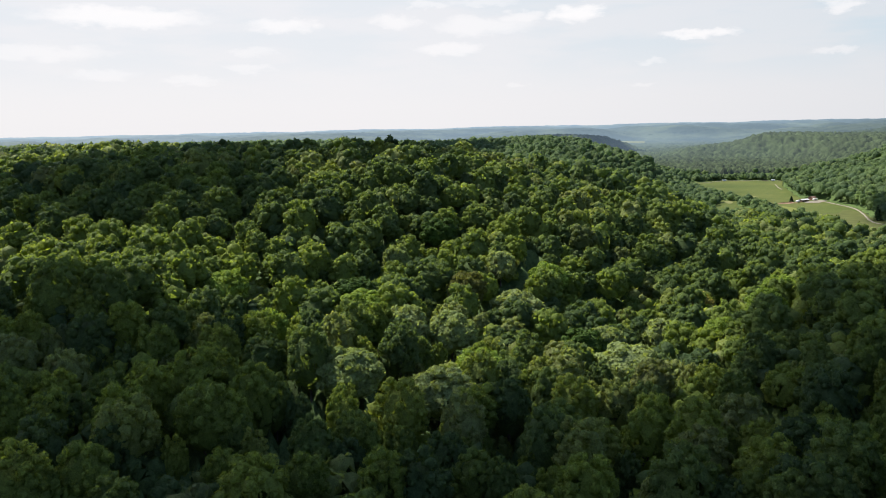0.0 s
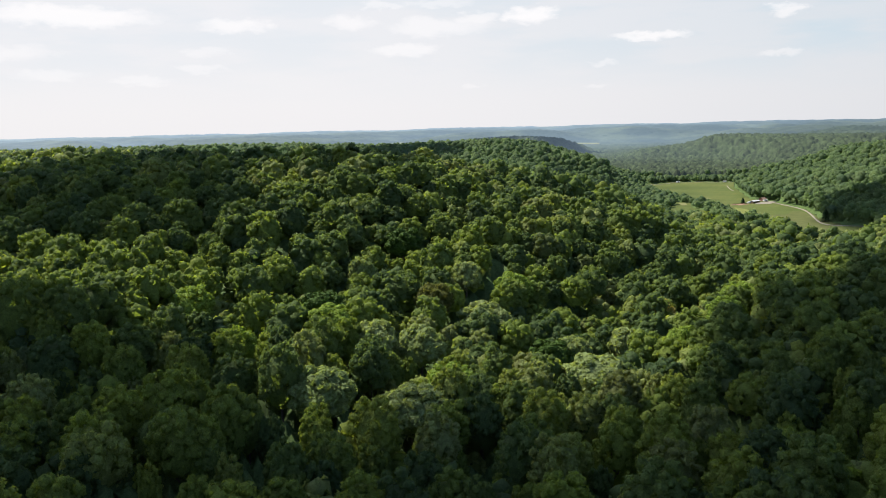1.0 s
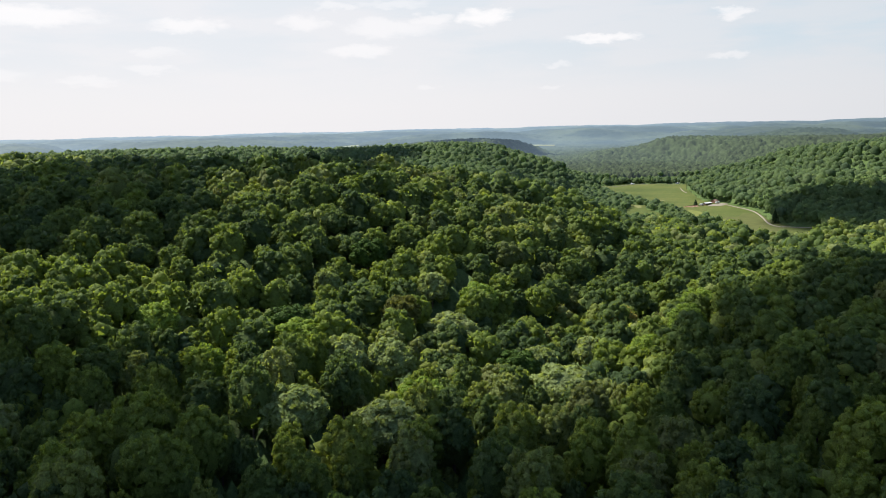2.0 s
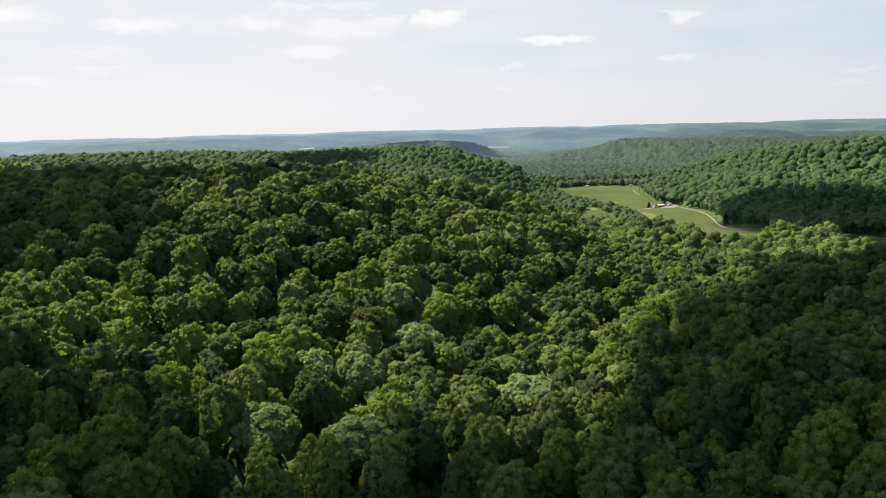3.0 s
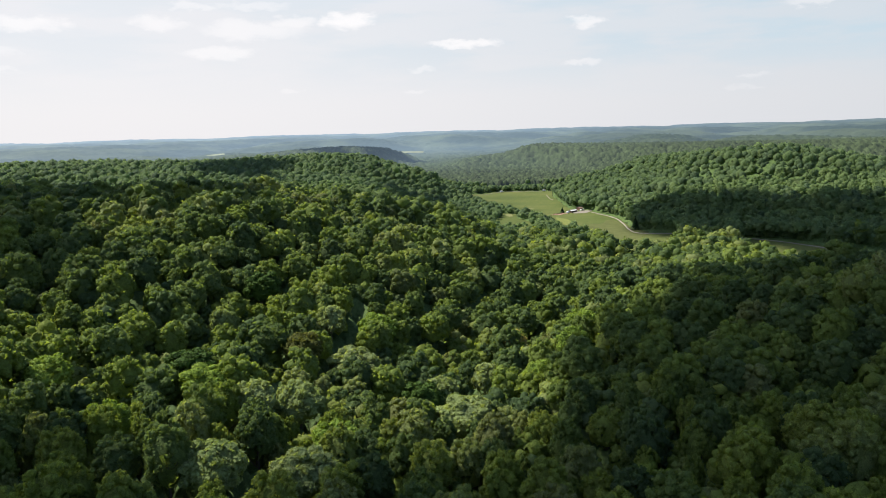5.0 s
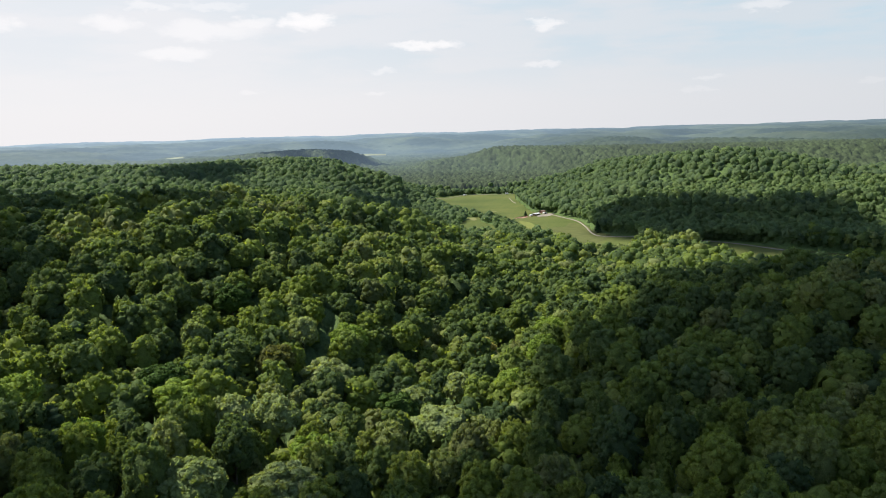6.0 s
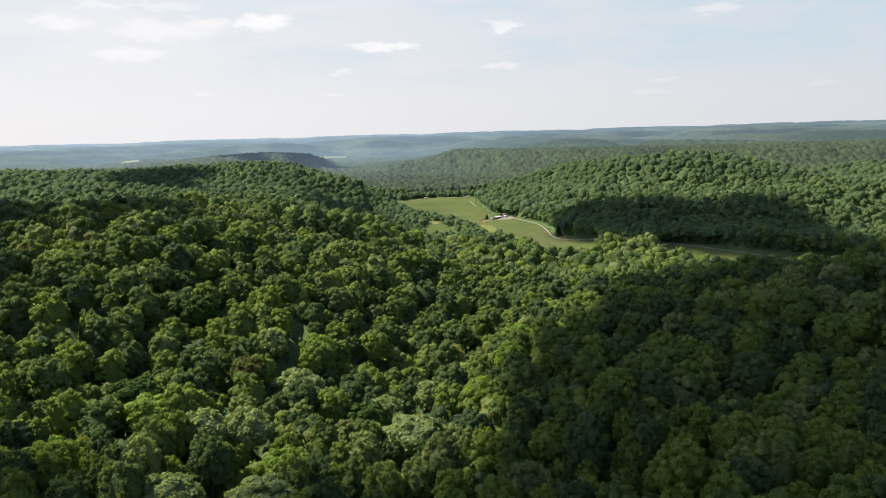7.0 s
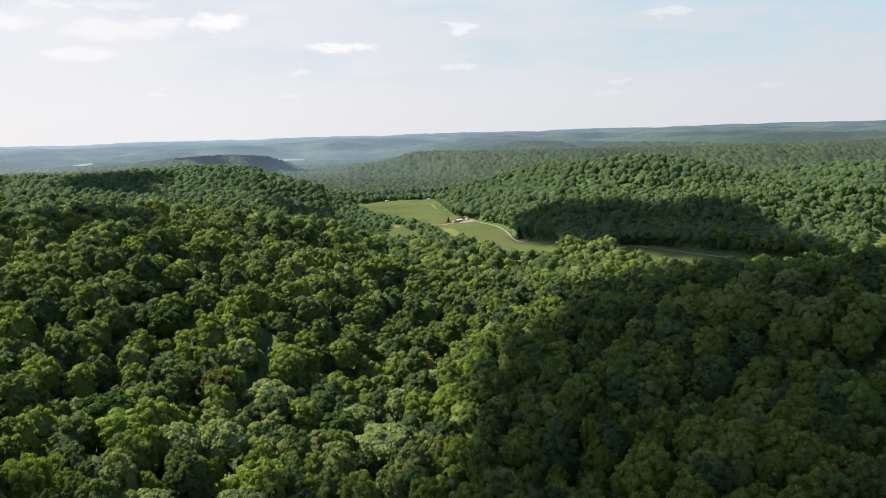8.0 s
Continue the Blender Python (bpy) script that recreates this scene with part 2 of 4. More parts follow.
VALLEY = [(700, 520, 2), (350, 520, 0), (200, 540, 0), (110, 560, 0), (70, 700, 0), (50, 850, 0), (0, 1050, 0), (-70, 1240, 0),
          (-150, 1400, 2), (-260, 1800, 6), (-260, 2400, 12)]
WEST_HILL = [(-900, 700, 58), (-600, 880, 58), (-430, 900, 55), (-384, 850, 51), (-350, 930, 54), (-300, 1010, 56), (-262, 990, 58), (-225, 950, 53), (-182, 935, 43),
             (-150, 905, 31), (-118, 888, 10)]
WEST_NOSE = [(-300, 850, 44), (-160, 780, 32), (-100, 770, 12)]
WEST_BACK = [(-900, 1300, 36), (-330, 1190, 45), (-220, 1250, 24)]
WEST_DELL = [(-900, 760, 42), (-420, 590, 34), (-270, 540, 28), (-150, 620, 12), (-60, 700, 4), (-40, 800, 2)]
EAST_RIDGE = [(1000, 800, 48), (640, 790, 48), (470, 840, 42), (405, 850, 24), (335, 830, 51), (262, 850, 62), (215, 890, 56), (190, 960, 50), (178, 1040, 46),
              (160, 1130, 38), (118, 1190, 14)]
EAST_SLOPE = [(620, 640, 36), (450, 680, 33), (350, 705, 36), (275, 672, 29), (212, 720, 27), (172, 735, 26), (150, 800, 26), (140, 880, 26), (122, 960, 20),
              (95, 1090, 10)]
EAST_FOOT = [(520, 570, 6), (320, 620, 5), (215, 650, 6), (160, 685, 5), (118, 716, 2), (108, 830, 3), (66, 1000, 1), (15, 1200, 1)]
EAST_DELL = [(1100, 1180, 16), (500, 1210, 8), (250, 1270, 5), (60, 1330, 3)]
WEST_FAR_DELL = [(-1300, 1560, 16), (-800, 1600, 12), (-450, 1560, 8), (-260, 1480, 5)]
FAR_HILL = [(1000, 1450, 46), (500, 1500, 44), (154, 1680, 43), (60, 1695, 46), (10, 1690, 46), (-60, 1690, 24), (-60, 1560, 4)]
FAR_KNOLL = [(-640, 1790, 34), (-540, 1820, 43), (-445, 1845, 48), (-340, 1890, 42), (-285, 1930, 22)]
LIE = (MAIN_RIDGE, UPPER_SLOPE, MAIN_SLOPE, LOWER_SLOPE, FOOT, RAVINE, SPUR, SPUR_FOOT, VALLEY, WEST_HILL, WEST_NOSE, WEST_BACK, WEST_DELL,
       EAST_RIDGE, EAST_SLOPE, EAST_FOOT, EAST_DELL, WEST_FAR_DELL, FAR_HILL, FAR_KNOLL)


def cut(x, y):
    """How deep the valleys of the distance are cut into the plateau: 0 on the ridges, 1 along the streams."""
    u = x + 160 * np.sin(y * 0.0031 + 0.7) + 70 * np.sin(y * 0.0083 + x * 0.0029)
    v = y + 150 * np.sin(x * 0.0036 + 2.1) + 60 * np.sin(x * 0.0091 - y * 0.0033)
    main = 1 - np.abs(np.sin(u * 0.0037 + 0.4 * np.sin(v * 0.0029)))
    side = 1 - np.abs(np.sin(v * 0.0066 + 0.9 * np.sin(u * 0.0042 + 1.3)))
    gully = 1 - np.abs(np.sin((u + v) * 0.0105 + 1.1 * np.sin((u - v) * 0.0067)))
    return np.clip(0.55 * main ** 1.4 + 0.52 * side ** 1.5 + 0.20 * gully, 0, 1)


def ground_lines(x, y):
    x, y = np.asarray(x, float), np.asarray(y, float)
    num, den, least = np.zeros_like(x), np.zeros_like(x), np.full_like(x, 1e18)
    for line in LIE:
        best, height = np.full_like(x, 1e18), np.zeros_like(x)
        for (x0, y0, z0), (x1, y1, z1) in zip(line, line[1:]):
            dx, dy = x1 - x0, y1 - y0
            s = np.clip(((x - x0) * dx + (y - y0) * dy) / (dx * dx + dy * dy), 0, 1)
            d = (x - x0 - s * dx) ** 2 + (y - y0 - s * dy) ** 2
            nearer = d < best
            best, height = np.where(nearer, d, best), np.where(nearer, z0 + s * (z1 - z0), height)
        w = 1 / (best + 30) ** 1.6
        num, den, least = num + w * height, den + w, np.minimum(least, best)
    k = np.clip((np.sqrt(least) - 120) / 500, 0, 1)
    k = k * k * (3 - 2 * k)
    r = np.hypot(x, y)
    out = np.clip((r - 1800) / 3000, 0, 1)
    east = np.clip((np.arctan2(x, y) - 0.1) / 0.5, 0, 1)
    far = 54 + (10 + 8 * east) * out - cut(x, y) * (60 - 46 * out)
    return num / den * (1 - k) + far * k


class Land:
    """The lie of the land on a square grid, eased so that crests and slopes run into each other."""
    x0, y0, step = -2700.0, -900.0, 10.0
    nx, ny = 541, 391

    def __init__(self):
        gx, gy = np.meshgrid(self.x0 + np.arange(self.nx) * self.step, self.y0 + np.arange(self.ny) * self.step, indexing="ij")
        raw = ground_lines(gx, gy)
        fine, broad = self.ease(raw, 1), self.ease(raw, 5)
        w = np.clip((np.hypot(gx, gy) - 430) / 350, 0, 1)
        self.grid = fine * (1 - w) + broad * w

    @staticmethod
    def ease(z, times):
        for _ in range(times):
            for axis in (0, 1):
                p = np.pad(z, [(1, 1) if a == axis else (0, 0) for a in (0, 1)], mode="edge")
                z = (p[:-2] + 2 * p[1:-1] + p[2:]) / 4 if axis == 0 else (p[:, :-2] + 2 * p[:, 1:-1] + p[:, 2:]) / 4
        return z

    def at(self, x, y):
        fx, fy = (x - self.x0) / self.step, (y - self.y0) / self.step
        i, j = np.clip(np.floor(fx).astype(int), 0, self.nx - 2), np.clip(np.floor(fy).astype(int), 0, self.ny - 2)
        u, v = np.clip(fx - i, 0, 1), np.clip(fy - j, 0, 1)
        g = self.grid
        return (g[i, j] * (1 - u) + g[i + 1, j] * u) * (1 - v) + (g[i, j + 1] * (1 - u) + g[i + 1, j + 1] * u) * v


LAND = Land()


def ground(x, y):
    """Height of the ground."""
    x, y = np.asarray(x, float), np.asarray(y, float)
    edge = np.minimum.reduce([x - Land.x0, Land.x0 + 5400 - x, y - Land.y0, Land.y0 + 3900 - y])
    w = np.clip(edge / 250, 0, 1)
    return LAND.at(x, y) * w + ground_lines(x, y) * (1 - w)


MEADOW = [(-92, 1130), (-45, 1190), (38, 1172), (36, 1090), (45, 985), (50, 930), (72, 890), (95, 805), (99, 735), (110, 700), (128, 685),
          (124, 632), (112, 598), (104, 572), (68, 572), (46, 650), (36, 700), (30, 760), (22, 812), (4, 868), (-22, 893), (-45, 927), (-84, 1060)]
EAST_MEADOW = [(172, 641), (228, 592), (300, 560), (300, 500), (200, 488), (160, 492), (156, 585)]
SMALL_MEADOW = [(-36, 806), (-29, 830), (-28, 862), (-13, 864), (-11, 828), (2, 800), (6, 748), (-3, 724), (-26, 734)]
SCRUB = [(-125, 1090), (-60, 1090), (0, 890), (26, 830), (40, 690), (30, 620), (-40, 625), (-70, 750), (-115, 950)]      # lower growth along the meadow
MEADOW_END = [(-125, 1120), (-100, 1185), (-52, 1224), (58, 1212), (70, 1120), (40, 1120), (36, 1160), (-45, 1180), (-92, 1128)]      # young trees behind the meadow
FAR_FIELD = [(-852, 1998), (-838, 2022), (-811, 2028), (-798, 1985), (-762, 1911), (-752, 1845), (-772, 1850), (-812, 1924)]
PALE_FIELD = [(-437, 2465), (-380, 2478), (-322, 2448), (-308, 2330), (-350, 2345), (-400, 2320)]
LOW_FIELD = [(-364, 2066), (-316, 2067), (-305, 1990), (-350, 1983)]
LAWN = [(352, 560), (400, 575), (420, 622), (392, 630), (366, 598)]


def inside(poly, x, y):
    hit = np.zeros(np.shape(x), bool)
    for (x0, y0), (x1, y1) in zip(poly, poly[1:] + poly[:1]):
        cross = (y0 > y) != (y1 > y)
        with np.errstate(divide="ignore", invalid="ignore"):
            hit ^= cross & (x < (x1 - x0) * (y - y0) / (y1 - y0 + 1e-12) + x0)
    return hit


# ---- mesh helpers ----
def mesh_of(name, verts, tris, mat, tint=None):
    me = bpy.data.meshes.new(name)
    verts, tris = np.asarray(verts, np.float32), np.asarray(tris, np.int32)
    me.vertices.add(len(verts))
    me.vertices.foreach_set("co", verts.ravel())
    me.loops.add(tris.size)
    me.loops.foreach_set("vertex_index", tris.ravel())
    me.polygons.add(len(tris))
    me.polygons.foreach_set("loop_start", np.arange(0, tris.size, tris.shape[1], dtype=np.int32))
    if tint is not None:
        a = me.attributes.new("tint", "FLOAT", "POINT")
        a.data.foreach_set("value", np.asarray(tint, np.float32))
    me.materials.append(mat)
    me.update(calc_edges=True)
    return me


def part(name, me, parent, label=""):
    ob = new(name, me)
    ob.parent = parent
    return tagged(ob, label)


def ico(level):
    bm = bmesh.new()
    bmesh.ops.create_icosphere(bm, subdivisions=level, radius=1.0)
    v = np.array([p.co[:] for p in bm.verts])
    f = np.array([[p.index for p in q.verts] for q in bm.faces])
    bm.free()
    return v, f


ICO = {k: ico(k) for k in (1, 2)}


# ---- the ground sheet ----
def build_ground():
    rings = np.concatenate([np.linspace(0, 1400, 121), 1400 * (4960 / 1400) ** np.linspace(0.02, 1, 40)])
    n = 320
    a = np.linspace(0, 2 * np.pi, n, endpoint=False)
    rr, aa = np.meshgrid(rings[1:], a, indexing="ij")
    x, y = rr * np.cos(aa), rr * np.sin(aa)
    x, y = np.append(x.ravel(), 0), np.append(y.ravel(), 0)
    verts = np.stack([x, y, ground(x, y)], 1)
    m = len(rings) - 1
    i, j = np.meshgrid(np.arange(m - 1), np.arange(n), indexing="ij")
    q = np.stack([i * n + j, (i + 1) * n + j, (i + 1) * n + (j + 1) % n, i * n + (j + 1) % n], -1).reshape(-1, 4)
    tris = np.concatenate([q[:, [0, 1, 2]], q[:, [0, 2, 3]],
                           np.stack([np.full(n, m * n), np.arange(n), (np.arange(n) + 1) % n], 1)])
    tagged(new("ground", mesh_of("ground", verts, tris, FLOOR)), "hilly ground of dark leaf litter under the woods", "ground", kind="structure")


def sheet(name, poly, mat, lift, label, category, step=6.0):
    """A piece of open land, laid on the ground."""
    xs, ys = [p[0] for p in poly], [p[1] for p in poly]
    bm = bmesh.new()
    bm.faces.new([bm.verts.new((*p, 0)) for p in poly])
    for axis, lo, hi in ((0, min(xs), max(xs)), (1, min(ys), max(ys))):
        c = lo + step
        while c < hi:
            bmesh.ops.bisect_plane(bm, geom=bm.verts[:] + bm.edges[:] + bm.faces[:], plane_co=(c, 0, 0) if axis == 0 else (0, c, 0),
                                   plane_no=(1, 0, 0) if axis == 0 else (0, 1, 0))
            c += step * (1 if axis == 0 else 3)
    co = np.array([v.co[:2] for v in bm.verts])
    for v, z in zip(bm.verts, ground(co[:, 0], co[:, 1])):
        v.co.z = z + lift
    bmesh.ops.recalc_face_normals(bm, faces=bm.faces[:])
    me = bpy.data.meshes.new(name)
    bm.to_mesh(me)
    bm.free()
    me.materials.append(mat)
    return tagged(new(name, me), label, category, kind="structure")


build_ground()
sheet("meadow", MEADOW, GRASS, 0.5, "wide mown green meadow on the valley floor", "meadow")
sheet("meadow", EAST_MEADOW, GRASS, 0.5, "green meadow beside the valley road", "meadow")
sheet("meadow", SMALL_MEADOW, GRASS, 0.5, "small green clearing beside the meadow", "meadow")
sheet("far_field", FAR_FIELD, HAY, 16.5, "small pale green field on a far rise", "field", 12.0)
sheet("far_field", PALE_FIELD, HAY, 14.5, "pale mown field in the far valley", "field", 12.0)
sheet("far_field", LOW_FIELD, HAY, 14.5, "narrow pale field in the far valley", "field", 12.0)
sheet("lawn", LAWN, GRASS, 0.5, "mown lawn at the foot of the wooded hill", "lawn")


# ---- the open valley floor: tracks, bare patches ----
def ribbon(name, line, width, mat, lift, label, category):
    """A track laid along a line of points, with soft bends."""
    pts = np.array(line, float)
    dense = []
    for k in range(len(pts) - 1):
        p0, p1, p2, p3 = pts[max(k - 1, 0)], pts[k], pts[k + 1], pts[min(k + 2, len(pts) - 1)]
        for t in np.linspace(0, 1, 8, endpoint=False):
            dense.append(0.5 * (2 * p1 + (p2 - p0) * t + (2 * p0 - 5 * p1 + 4 * p2 - p3) * t ** 2 + (3 * p1 - p0 - 3 * p2 + p3) * t ** 3))
    dense = np.array(dense + [pts[-1]])
    along = np.gradient(dense, axis=0)
    along /= np.linalg.norm(along, axis=1)[:, None]
    side = np.stack([-along[:, 1], along[:, 0]], 1)
    g = np.random.default_rng(len(line))
    half = width / 2 * (1 + g.normal(0, 0.10, (len(dense), 1)))
    V = []
    for off, drop in ((-1.0, 0.25), (-0.8, 0.0), (0.0, -0.05), (0.8, 0.0), (1.0, 0.25)):
        p = dense + side * half * off
        V.append(np.stack([p[:, 0], p[:, 1], ground(p[:, 0], p[:, 1]) + lift - drop], 1))
    V = np.stack(V, 1).reshape(-1, 3)
    T = []
    for k in range(len(dense) - 1):
        for c in range(4):
            a = k * 5 + c
            T += [(a, a + 5, a + 6), (a, a + 6, a + 1)]
    return tagged(new(name, mesh_of(name, V, T, mat)), label, category, kind="structure")


def blot(cx, cy, rx, ry, seed, turn=0.0):
    """Uneven round outline."""
    g = np.random.default_rng(seed)
    k = g.normal(0, 0.12, 4)
    out = []
    for t in np.linspace(0, 2 * np.pi, 22, endpoint=False):
        r = 1 + k[0] * math.sin(2 * t) + k[1] * math.cos(3 * t) + k[2] * math.sin(4 * t) + k[3] * math.cos(5 * t)
        px, py = rx * r * math.cos(t), ry * r * math.sin(t)
        out.append((cx + px * math.cos(turn) - py * math.sin(turn), cy + px * math.sin(turn) + py * math.cos(turn)))
    return out


ribbon("road", [(64, 893), (71, 881), (80, 852), (88, 825), (92.5, 800), (94.5, 765), (95, 729), (99, 708), (113, 695), (127, 685), (151, 663),
                (175, 638), (197, 616), (224, 590), (300, 540), (400, 500)], 1.75, GRAVEL, 0.85, "pale gravel road along the meadow's edge", "road")
ribbon("track", [(35, 1035), (31, 1060), (28, 1110)], 1.4, GRAVEL, 0.8, "pale farm track beside the woods", "track")
ribbon("track", [(-84, 1120), (-60, 1142), (-41, 1178), (-8, 1181), (36, 1168)], 1.8, GRAVEL, 0.8, "pale farm track along the end of the meadow", "track")
sheet("yard", blot(62, 886, 13, 10, 1, 0.8), GRAVEL, 0.75, "pale gravel farmyard beside the meadow", "yard", 5)
sheet("bare_earth", blot(36, 874, 11, 4.5, 2, 0.75), EARTH, 0.7, "reddish bare earth beside the farmyard", "earth", 5)
sheet("bare_patch", blot(52, 741, 4.5, 2.6, 3, -1.0), SAND, 0.72, "pale sandy patch worn into the meadow", "earth", 5)
sheet("bare_patch", blot(57.5, 724, 2.6, 2.0, 4), SAND, 0.72, "pale sandy patch worn into the meadow", "earth", 5)
sheet("bare_patch", blot(3, 872, 4, 16, 5, 0.2), STRAW, 0.66, "dry straw-coloured strip worn into the meadow", "earth", 5)
sheet("bare_patch", blot(-20, 847, 4, 11, 10), STRAW, 0.66, "dry straw-coloured ground beside the clearing", "earth", 5)
sheet("bare_patch", blot(3.5, 938, 4, 6, 6), STRAW, 0.66, "dry straw-coloured patch in the meadow", "earth", 5)
sheet("dry_grass", blot(40, 800, 7, 42, 7, 0.16), STRAW_GRASS, 0.6, "yellowed dry grass along the meadow's edge", "grass", 6)
sheet("dry_grass", blot(86, 735, 20, 62, 9, 0.12), BROWN_GRASS, 0.56, "brownish mown grass in the lower meadow", "grass", 6)
sheet("dry_grass", blot(162, 560, 7, 24, 8, 0.2), STRAW_GRASS, 0.6, "yellowed dry grass at the meadow's corner", "grass", 6)


# ---- trees ----
def crown(rng, radius, depth, lobes, level, tufts, tuft, open_below=False, core=0.95):
    """Leafy crown about its middle: lumpy boughs, roughened by sprays of leaves. Returns vertices and triangles."""
    iv, it = ICO[level]
    verts, tris, count = [], [], 0
    mids, sizes = [], []
    lean = rng.normal(0, 0.10, 2) * radius
    for k in range(lobes):
        up = min(-0.40 + 1.36 * (k + 0.5) / lobes, 0.97)
        turn = k * 2.39996 + rng.uniform(-0.6, 0.6)
        size = radius * rng.uniform(0.65, 1.25) * (0.62 if lobes < 6 else 1.33 / math.sqrt(lobes + 1.5))
        flat = math.sqrt(max(0.0, 1 - up * up))
        reach = rng.uniform(0.90, 1.06)
        mids.append(((radius - size * 0.8) * flat * math.cos(turn) * reach + lean[0] * up, (radius - size * 0.8) * flat * math.sin(turn) * reach
                     + lean[1] * up, (depth / 2 - size * 0.6) * up * reach))
        sizes.append(size)
    mids.append((0, 0, -0.05 * depth))
    sizes.append(radius * 0.85)
    mids, sizes = np.array(mids), np.array(sizes)
    for k, (mid, size) in enumerate(zip(mids, sizes)):
        if k == lobes and tufts:
            bv, bt = ICO[2 if lobes > 5 else 1]
            v = bv * (1 + rng.normal(0, 0.07 if lobes else 0.17, (len(bv), 1))) * (size, size, max(size, depth * 0.40)) + mid
        else:
            bv, bt = iv, it
            v = bv * (size * core) * (1 + rng.normal(0, 0.13 if tufts else 0.23, (len(bv), 1))) * (1, 1, 0.9) + mid
        face = v[bt].mean(1)
        away = np.linalg.norm(face[:, None] - mids[None], axis=2) / sizes[None]
        away[:, k] = 9
        seen = away.min(1) > 0.80
        if open_below:
            seen &= (face[:, 2] - mid[2]) > -0.45 * size
        if k == lobes and tufts:
            seen &= face[:, 2] > -0.30 * depth
        used, index = np.unique(bt[seen], return_inverse=True)
        verts.append(v[used])
        tris.append(index.reshape(-1, 3) + count)
        count += len(used)
    if tufts:
        which = rng.choice(len(sizes), tufts * 4, p=sizes ** 2 / (sizes ** 2).sum())
        tall = np.where(which == lobes, max(sizes[-1], depth * 0.40) / sizes[-1], 0.9)[:, None]
        way = rng.normal(0, 1, (tufts * 4, 3))
        way[:, 2] = np.where(rng.random(len(way)) < 0.55, np.abs(way[:, 2]), way[:, 2])
        way /= np.linalg.norm(way, axis=1)[:, None]
        spot = mids[which] + way * sizes[which, None] * rng.uniform(0.92, 1.08, (len(way), 1)) * np.concatenate([np.ones((len(way), 2)), tall], 1)
        gap = np.linalg.norm(spot[:, None] - mids[None], axis=2) / sizes[None]
        gap[np.arange(len(spot)), which] = 9
        keep = np.where((gap.min(1) > 0.88) & (spot[:, 2] > -0.36 * depth))[0][:tufts]
        spot, way = spot[keep], way[keep]
        way = way + rng.normal(0, 0.34, way.shape)
        way /= np.linalg.norm(way, axis=1)[:, None]
        side = np.cross(way, rng.normal(0, 1, way.shape))
        side /= np.linalg.norm(side, axis=1)[:, None]
        other = np.cross(way, side)
        s = tuft * rng.uniform(0.55, 1.40, (len(spot), 1))
        a, b = side * s, other * s * rng.uniform(0.8, 1.4, (len(spot), 1))
        lift = way * s * 0.25
        leaf = np.stack([spot - a * rng.uniform(0.6, 1.1, (len(spot), 1)) - lift, spot + a * rng.uniform(0.5, 1.1, (len(spot), 1)) - b * 0.5,
                         spot + b * 0.9 + a * rng.uniform(-0.4, 0.4, (len(spot), 1)) - lift * rng.uniform(-1, 1, (len(spot), 1))], 1)
        verts.append(leaf.reshape(-1, 3))
        tris.append(count + 3 * np.arange(len(spot))[:, None] + (0, 1, 2))
    return np.concatenate(verts), np.concatenate(tris)


def trunk(rng, height, thick):
    """Tapered trunk with a few rising limbs."""
    verts, tris, count = [], [], 0

    def limb(p, q, r0, r1, sides):
        nonlocal count
        p, q = np.array(p, float), np.array(q, float)
        d = (q - p) / np.linalg.norm(q - p)
        u = np.cross(d, (0.3, 1, 0.2))
        u /= np.linalg.norm(u)
        w = np.cross(d, u)
        for c, r in ((p, r0), (p * 0.5 + q * 0.5 + rng.normal(0, 0.1, 3), (r0 + r1) / 2), (q, r1)):
            for k in range(sides):
                t = 2 * math.pi * k / sides
                verts.append(c + (u * math.cos(t) + w * math.sin(t)) * r)
        for ring in (0, 1):
            for k in range(sides):
                a, b = count + ring * sides + k, count + ring * sides + (k + 1) % sides
                tris.extend([(a, b, b + sides), (a, b + sides, a + sides)])
        count += 3 * sides

    limb((0, 0, -1.0), (0, 0, height * 0.62), thick, thick * 0.45, 8)
    for k in range(5):
        t = k * 2.4 + rng.uniform(0, 1)
        z = height * rng.uniform(0.35, 0.58)
        reach = height * rng.uniform(0.14, 0.22)
        limb((0, 0, z), (math.cos(t) * reach, math.sin(t) * reach, z + reach * 1.1), thick * 0.4, thick * 0.1, 5)
    return np.array(verts), np.array(tris)


# trees that stand out among the rest: place, breadth, kind
SINGLE_TREES = [(-47, 189, 1.45, "silver"), (-52, 155, 1.15, "silver"), (-60, 149, 1.05, "silver"), (-86, 199, 0.85, "silver"), (-17, 167, 1.5, "silver"),
                (-13, 197, 0.9, "silver"), (-43, 126, 1.4, "silver"), (-57, 119, 1.25, "silver"), (-58, 208, 0.95, "silver"), (-24, 184, 1.0, "silver"),
                (-6, 230, 0.85, "tan"), (-60, 186, 1.1, "rust"), (-82, 168, 1.45, "dark"), (-28, 178, 1.3, "dark"), (-84, 225, 1.3, "dark"),
                (-106, 149, 1.1, "lime"), (-46, 214, 1.25, "lime"), (1, 192, 1.0, "lime"), (-74, 158, 1.45, "lime"), (11, 213, 1.1, "lime"),
                (-40, 141, 1.2, "lime"), (-84, 133, 1.0, "lime"), (16, 240, 1.2, "lime")]


rng = np.random.default_rng(11)
WEDGE = (radians(54), radians(-34.5))              # the valley side of the land, turned from +y towards -x


